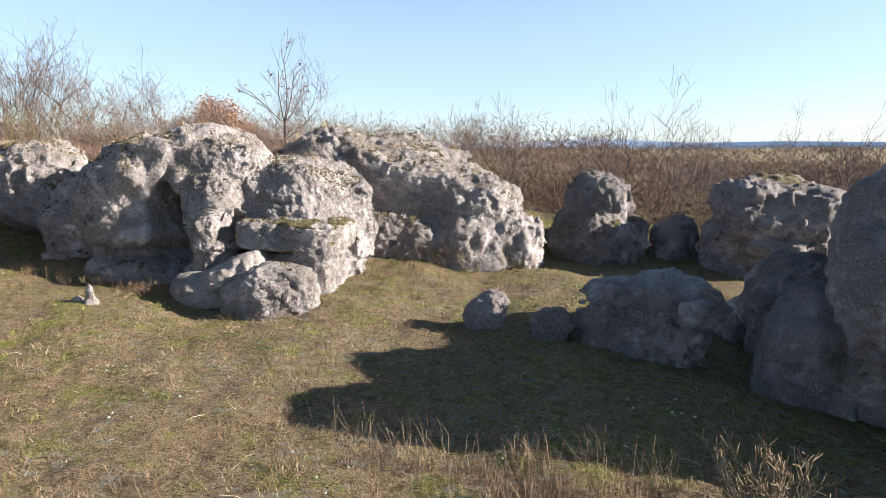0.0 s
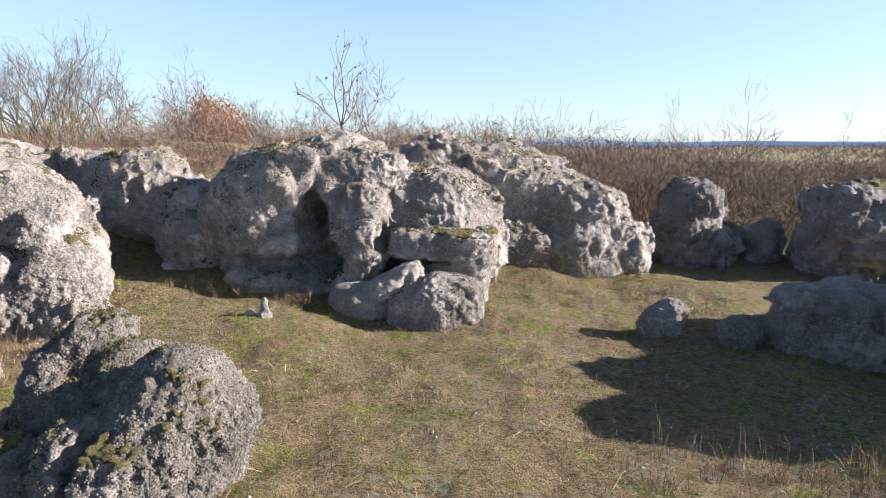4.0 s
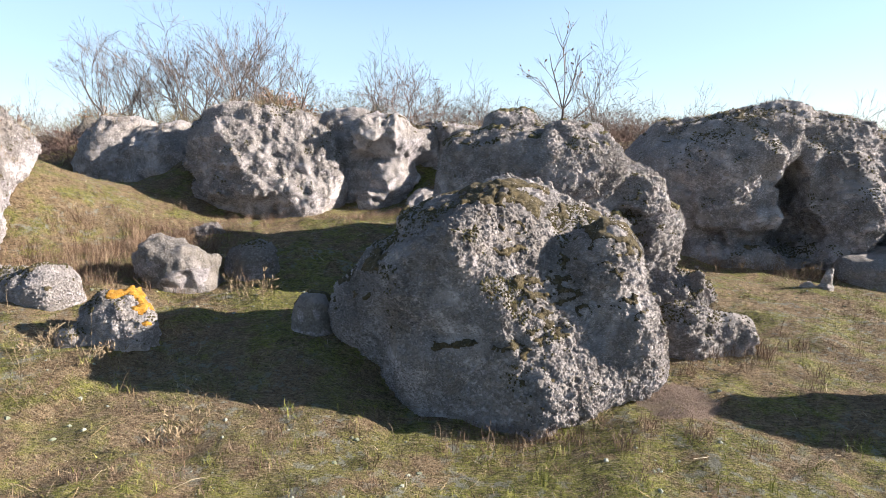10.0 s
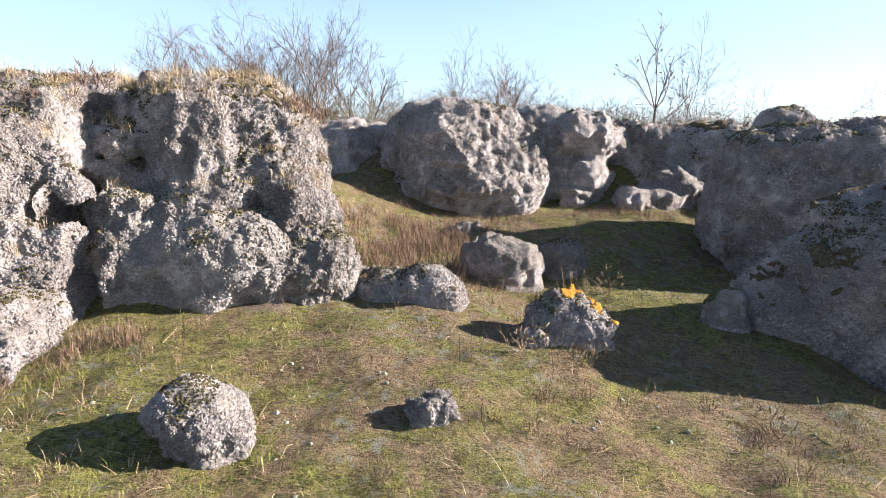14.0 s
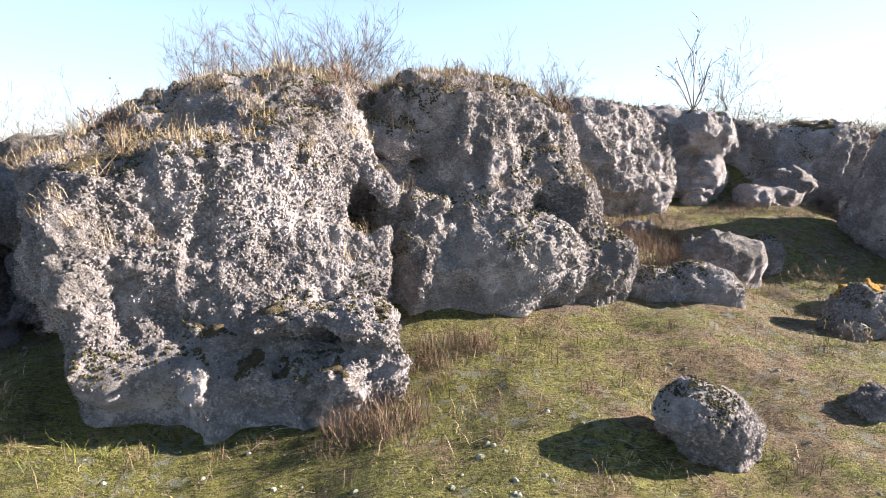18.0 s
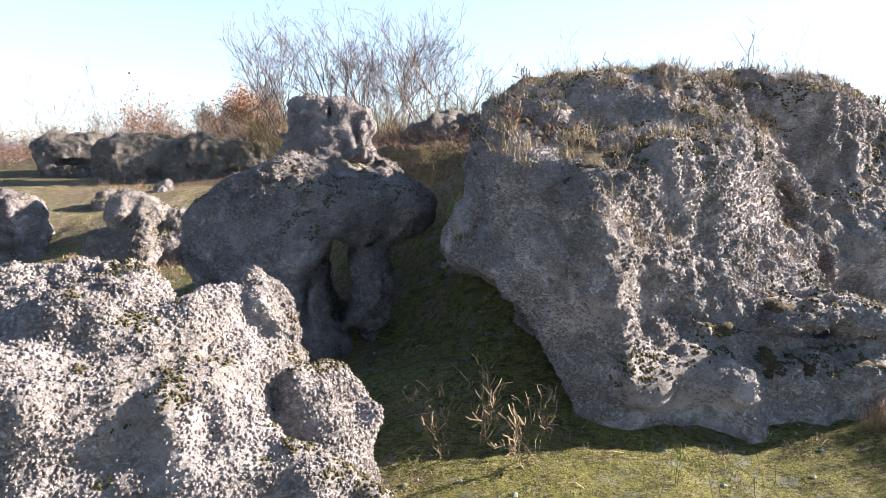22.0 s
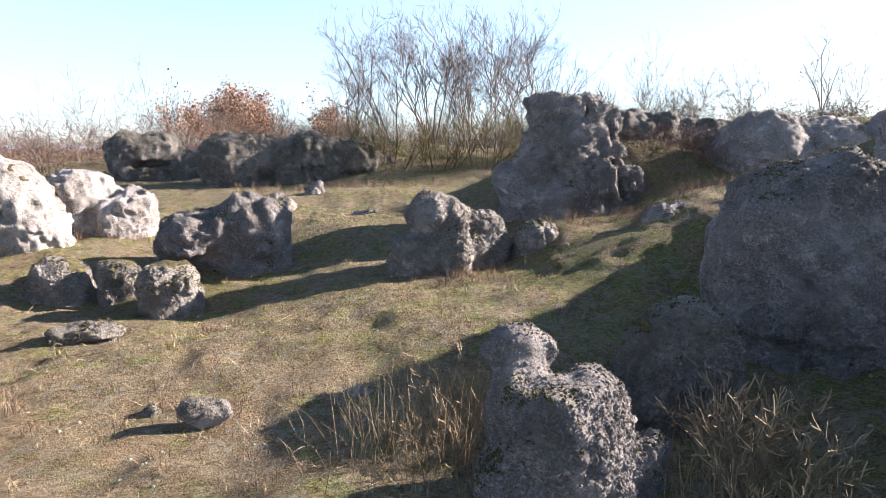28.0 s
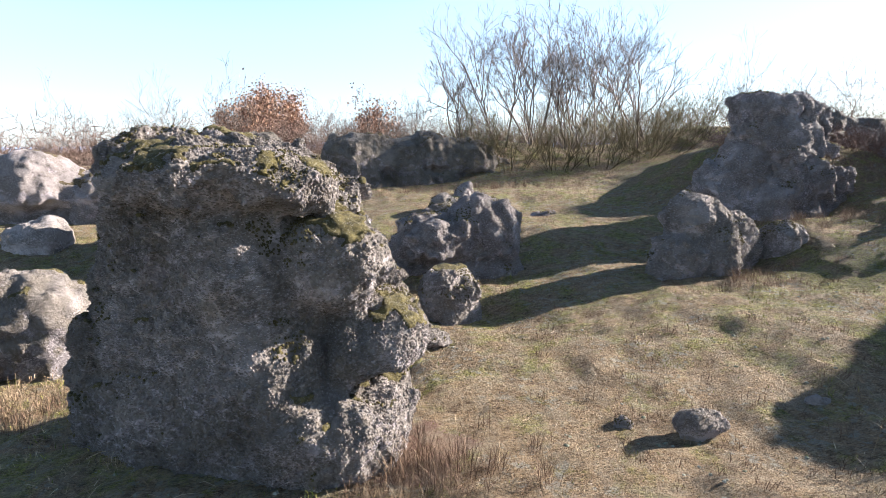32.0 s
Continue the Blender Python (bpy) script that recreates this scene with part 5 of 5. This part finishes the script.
# the clump of leafless trees behind the field
rng = np.random.RandomState(31)
for x, y, tall, stems in [(-19.4, 21.6, 5.0, 4), (-18.2, 22.2, 5.6, 4), (-16.9, 21.8, 5.8, 5), (-15.6, 22.3, 5.8, 4), (-14.3, 21.6, 5.2, 5), (-16.3, 23.4, 5.6, 4), (-20.6, 22.6, 4.2, 4), (-13.2, 22.6, 4.4, 4), (-17.6, 23.2, 5.6, 4)]:
    at = (x, y, ground_at(x, y) - .2)
    plant("leafless_tree", "slender leafless tree with pale bark in a clump", at, shrub_stems(rng, tall * 1.1, stems, 4, .62, (3, 5), .04, .58, .55, .12, .25), BARK, "tree", group="clump of leafless trees")
for x, y, tall in [(-19.6, 20.2, 2.0), (-18.2, 19.9, 2.1), (-16.8, 19.8, 2.2), (-15.4, 19.9, 2.0), (-14.2, 20.2, 2.0), (-20.6, 20.8, 1.8), (-12.8, 20.6, 1.8)]:
    plant("olive_scrub", "dense olive-brown leafless scrub", (x, y, ground_at(x, y) - .1), shrub_stems(rng, tall * 1.3, 18, 2, 1.0, (5, 7), .014, .6, .5, .16, .5), BARK_OLIVE, "shrub", group="scrub under the trees")
for x, y, tall in [(4.2, 13.6, 1.1), (5.0, 13.4, .9), (-1.5, 13.0, .7), (4.4, 14.4, .9)]:
    z = 1.6 if y > 14 else ground_at(x, y)
    plant("ridge_scrub", "low tangled leafless scrub on the ridge", (x, y, z - .05), shrub_stems(rng, tall, 14, 2, 1.1, (4, 6), .009, .6, .5, .2, .3), BARK_OLIVE, "shrub", group="scrub on the ridge")

# bushes that keep their leaves
for name, label, x, y, tall, n, size in [("rusty_oak", "young oak still holding rust-brown leaves", -30.0, 60.0, 8.4, 22000, .11), ("red_bush", "slim bush with a few reddish leaves", -28.4, 31.6, 4.2, 700, .07), ("rusty_bush", "round bush with rust-brown leaves", -21.7, 45.8, 5.4, 2200, .11)]:
    stems = shrub_stems(rng, tall, 8, 3, .75, (3, 5), .03, .55, .55)
    plant(name, label, (x, y, ground_at(x, y) - .2), stems, BARK_RED, "bush", (leaf_mesh(rng, stems, n, size, 1, tall * .045), RUST_LEAF, "rust-brown dry leaves"))

# dead twiggy weeds near the way
for x, y, tall, n in [(-15.3, 4.2, .7, 7), (-15.75, 4.4, .75, 8), (-19.3, 5.0, 1.05, 22), (-19.05, 5.2, .85, 12), (-20.8, 6.1, .75, 16), (-7.05, 4.6, .5, 5), (7.72, 6.15, .85, 22), (-8.6, 5.35, .5, 9), (-8.0, 5.2, .4, 6), (-19.5, 4.6, .85, 10), (-21.1, 5.75, .6, 12), (-7.1, 4.9, .35, 4), (-7.6, 7.1, .5, 8), (-28.3, 8.7, .6, 8), (-.2, 10.05, .5, 5), (-1.2, 9.95, .45, 5), (-18.4, 4.0, .4, 4), (-6.3, 4.8, .3, 3)]:
    plant("dead_weed", "dry branching weed stalk bleached by winter", (x, y, ground_at(x, y)), shrub_stems(rng, tall, n, 3, .7, (2, 4), .0034, .6, .5, .16, .12), STALK, "weed", group="dead weeds")

for x, y, z in top_spots("cliff", 36, .6, 1.9):
    plant("top_weed", "low dry weed rooted on the cliff top", (x, y, z), shrub_stems(rng, rng.uniform(.25, .5), 7, 2, .9, (3, 5), .004, .6, .55, .2, .1), BARK_RED, "weed", group="weeds on the cliff")

# thicket round the place: a few kinds, each copied
kinds = []
for k in range(6):
    r2 = np.random.RandomState(60 + k)
    stems = shrub_stems(r2, (3.2, 3.6, 2.8, 3.8, 2.4, 3.2)[k], (5, 4, 6, 4, 6, 5)[k], 3, (.6, .5, .8, .4, .9, .6)[k], (4, 6), .02, .6, .6, .22, .3)
    kinds.append(plant("bare_shrub", "leafless grey-brown shrub in the thicket", (0, 60 + k, -20), stems, (BARK, BARK_RED, BARK_RED, BARK, BARK_OLIVE, BARK)[k], "shrub", group="thicket"))
rng = np.random.RandomState(77)
spots = []


def edge_of_thicket(x):
    return np.interp(x, [-60, -34, -29, -25, -21.5, -20, -12, -11, -5, -3, 2, 6, 9, 13, 16, 30], [22, 21, 25, 24, 24, 25, 25, 18.5, 18, 19, 19, 18, 17.8, 17.4, 14, 14])


for _ in range(2500):
    x = rng.uniform(-55, 32)
    y = edge_of_thicket(x) + rng.uniform(0, 1) ** 1.6 * 22
    if any((x - a) ** 2 + (y - b) ** 2 < (1.15 + .05 * (y - 15)) ** 2 for a, b in spots) or abs(x + 2.9) < 1.2 and y < 25:
        continue
    spots.append((x, y))
    if len(spots) >= 170:
        break
for _ in range(600):
    x, y = rng.uniform(3, 32), rng.uniform(0, 1) ** 1.5 * 12
    y += edge_of_thicket(x)
    if all((x - a) ** 2 + (y - b) ** 2 > 1.0 for a, b in spots) and len(spots) < 235:
        spots.append((x, y))
first = [0] * len(kinds)
for x, y in spots:
    k = rng.randint(len(kinds))
    s = rng.uniform(.6, 1.05) if x < 3 else rng.uniform(.75, 1.15)
    m = Matrix.Translation((x, y, ground_at(x, y) - .1)) @ Matrix.Rotation(rng.uniform(0, 6.28), 4, "Z") @ Matrix.Scale(s, 4)
    if not first[k]:
        first[k] = 1
        kinds[k].matrix_basis = m
        continue
    copy_thing(kinds[k], m).matrix_basis = m


def twig_cloud(rng, cx, cy, cz, wide, tall, n, length, thin):
    """Fine twigs that fill the crowns of many shrubs: one thin triangle each."""
    i = rng.randint(0, len(cx), n)
    u = rng.normal(0, .45, (n, 3))
    u[:, 2] = rng.uniform(0, 1, n) ** .8
    base = np.stack([cx[i] + u[:, 0] * wide[i], cy[i] + u[:, 1] * wide[i], cz[i] + u[:, 2] * tall[i] * .75], 1)
    way = np.stack([u[:, 0] * .7, u[:, 1] * .7, .55 + 0 * u[:, 2]], 1) + rng.normal(0, .8, (n, 3))
    way /= np.linalg.norm(way, axis=1, keepdims=True)
    side = np.cross(way, rng.normal(0, 1, (n, 3)))
    side /= np.linalg.norm(side, axis=1, keepdims=True)
    l, t = (length[i] * rng.uniform(.5, 1.2, n))[:, None], thin[i][:, None]
    return np.stack([base - side * t, base + side * t, base + way * l], 1).reshape(-1, 3), np.arange(3 * n).reshape(-1, 3)


# undergrowth of the thicket, woods further off, and the far ridge
n = 900
x = rng.uniform(-50, 32, n)
y = edge_of_thicket(x) - .6 + rng.uniform(0, 1, n) ** 1.4 * 18
z = height(x, y)
growing("undergrowth", "low brown twiggy undergrowth of the thicket", twig_cloud(rng, x, y, z, rng.uniform(.8, 1.6, n), rng.uniform(.6, 1.9, n), 110000, rng.uniform(.25, .6, n), rng.uniform(.003, .007, n)), BARK_RED, "undergrowth")
n = 420
x, y = rng.uniform(-13, 4.5, n), rng.uniform(13.2, 19.5, n)
x[:60], y[:60] = rng.uniform(-17, -12.5, 60), rng.uniform(12.2, 15, 60)
z = height(x, y)
growing("plateau_brush", "low brown brush and dead grass on the plateau", twig_cloud(rng, x, y, z, rng.uniform(.5, 1.1, n), rng.uniform(.15, .65, n), 60000, rng.uniform(.15, .35, n), rng.uniform(.003, .006, n)), BARK_RED, "brush")
n = 4600
a, d = rng.uniform(-1.3, 1.25, n), 34 * np.exp(rng.uniform(0, 1, n) * 4.2)
x, y = -9 + np.sin(a) * d, 4 + np.cos(a) * d
z = height(x, y) - .2
growing("far_woods", "brown leafless woods stretching to the distance", twig_cloud(rng, x, y, z, rng.uniform(1, 2.2, n) * (1 + d / 90), rng.uniform(2.0, 3.6, n) * (1 + d / 450), 260000, rng.uniform(.4, 1.0, n) * (1 + d / 260), (.006 + d * .00022)), BARK_RED, "woods")
a = np.linspace(-1.4, 1.4, 120)
far = np.stack([np.sin(a) * 2600, np.cos(a) * 2600], 1)
hill = 12 + 22 * (0.5 + 0.5 * np.sin(a * 7 + 1)) * (0.6 + 0.4 * np.sin(a * 19))
v = np.concatenate([np.c_[far, 0 * a - 60], np.c_[far * 1.01, hill], np.c_[far * 1.15, hill * 0 - 60]])
i = np.arange(119)
f = np.concatenate([np.stack([i, i + 1, i + 121, i + 120], 1), np.stack([i + 120, i + 121, i + 241, i + 240], 1)])
# distance haze is put in as blue colour and a faint emission
m, tree, shader = material("haze_glow_hills", 1.0)
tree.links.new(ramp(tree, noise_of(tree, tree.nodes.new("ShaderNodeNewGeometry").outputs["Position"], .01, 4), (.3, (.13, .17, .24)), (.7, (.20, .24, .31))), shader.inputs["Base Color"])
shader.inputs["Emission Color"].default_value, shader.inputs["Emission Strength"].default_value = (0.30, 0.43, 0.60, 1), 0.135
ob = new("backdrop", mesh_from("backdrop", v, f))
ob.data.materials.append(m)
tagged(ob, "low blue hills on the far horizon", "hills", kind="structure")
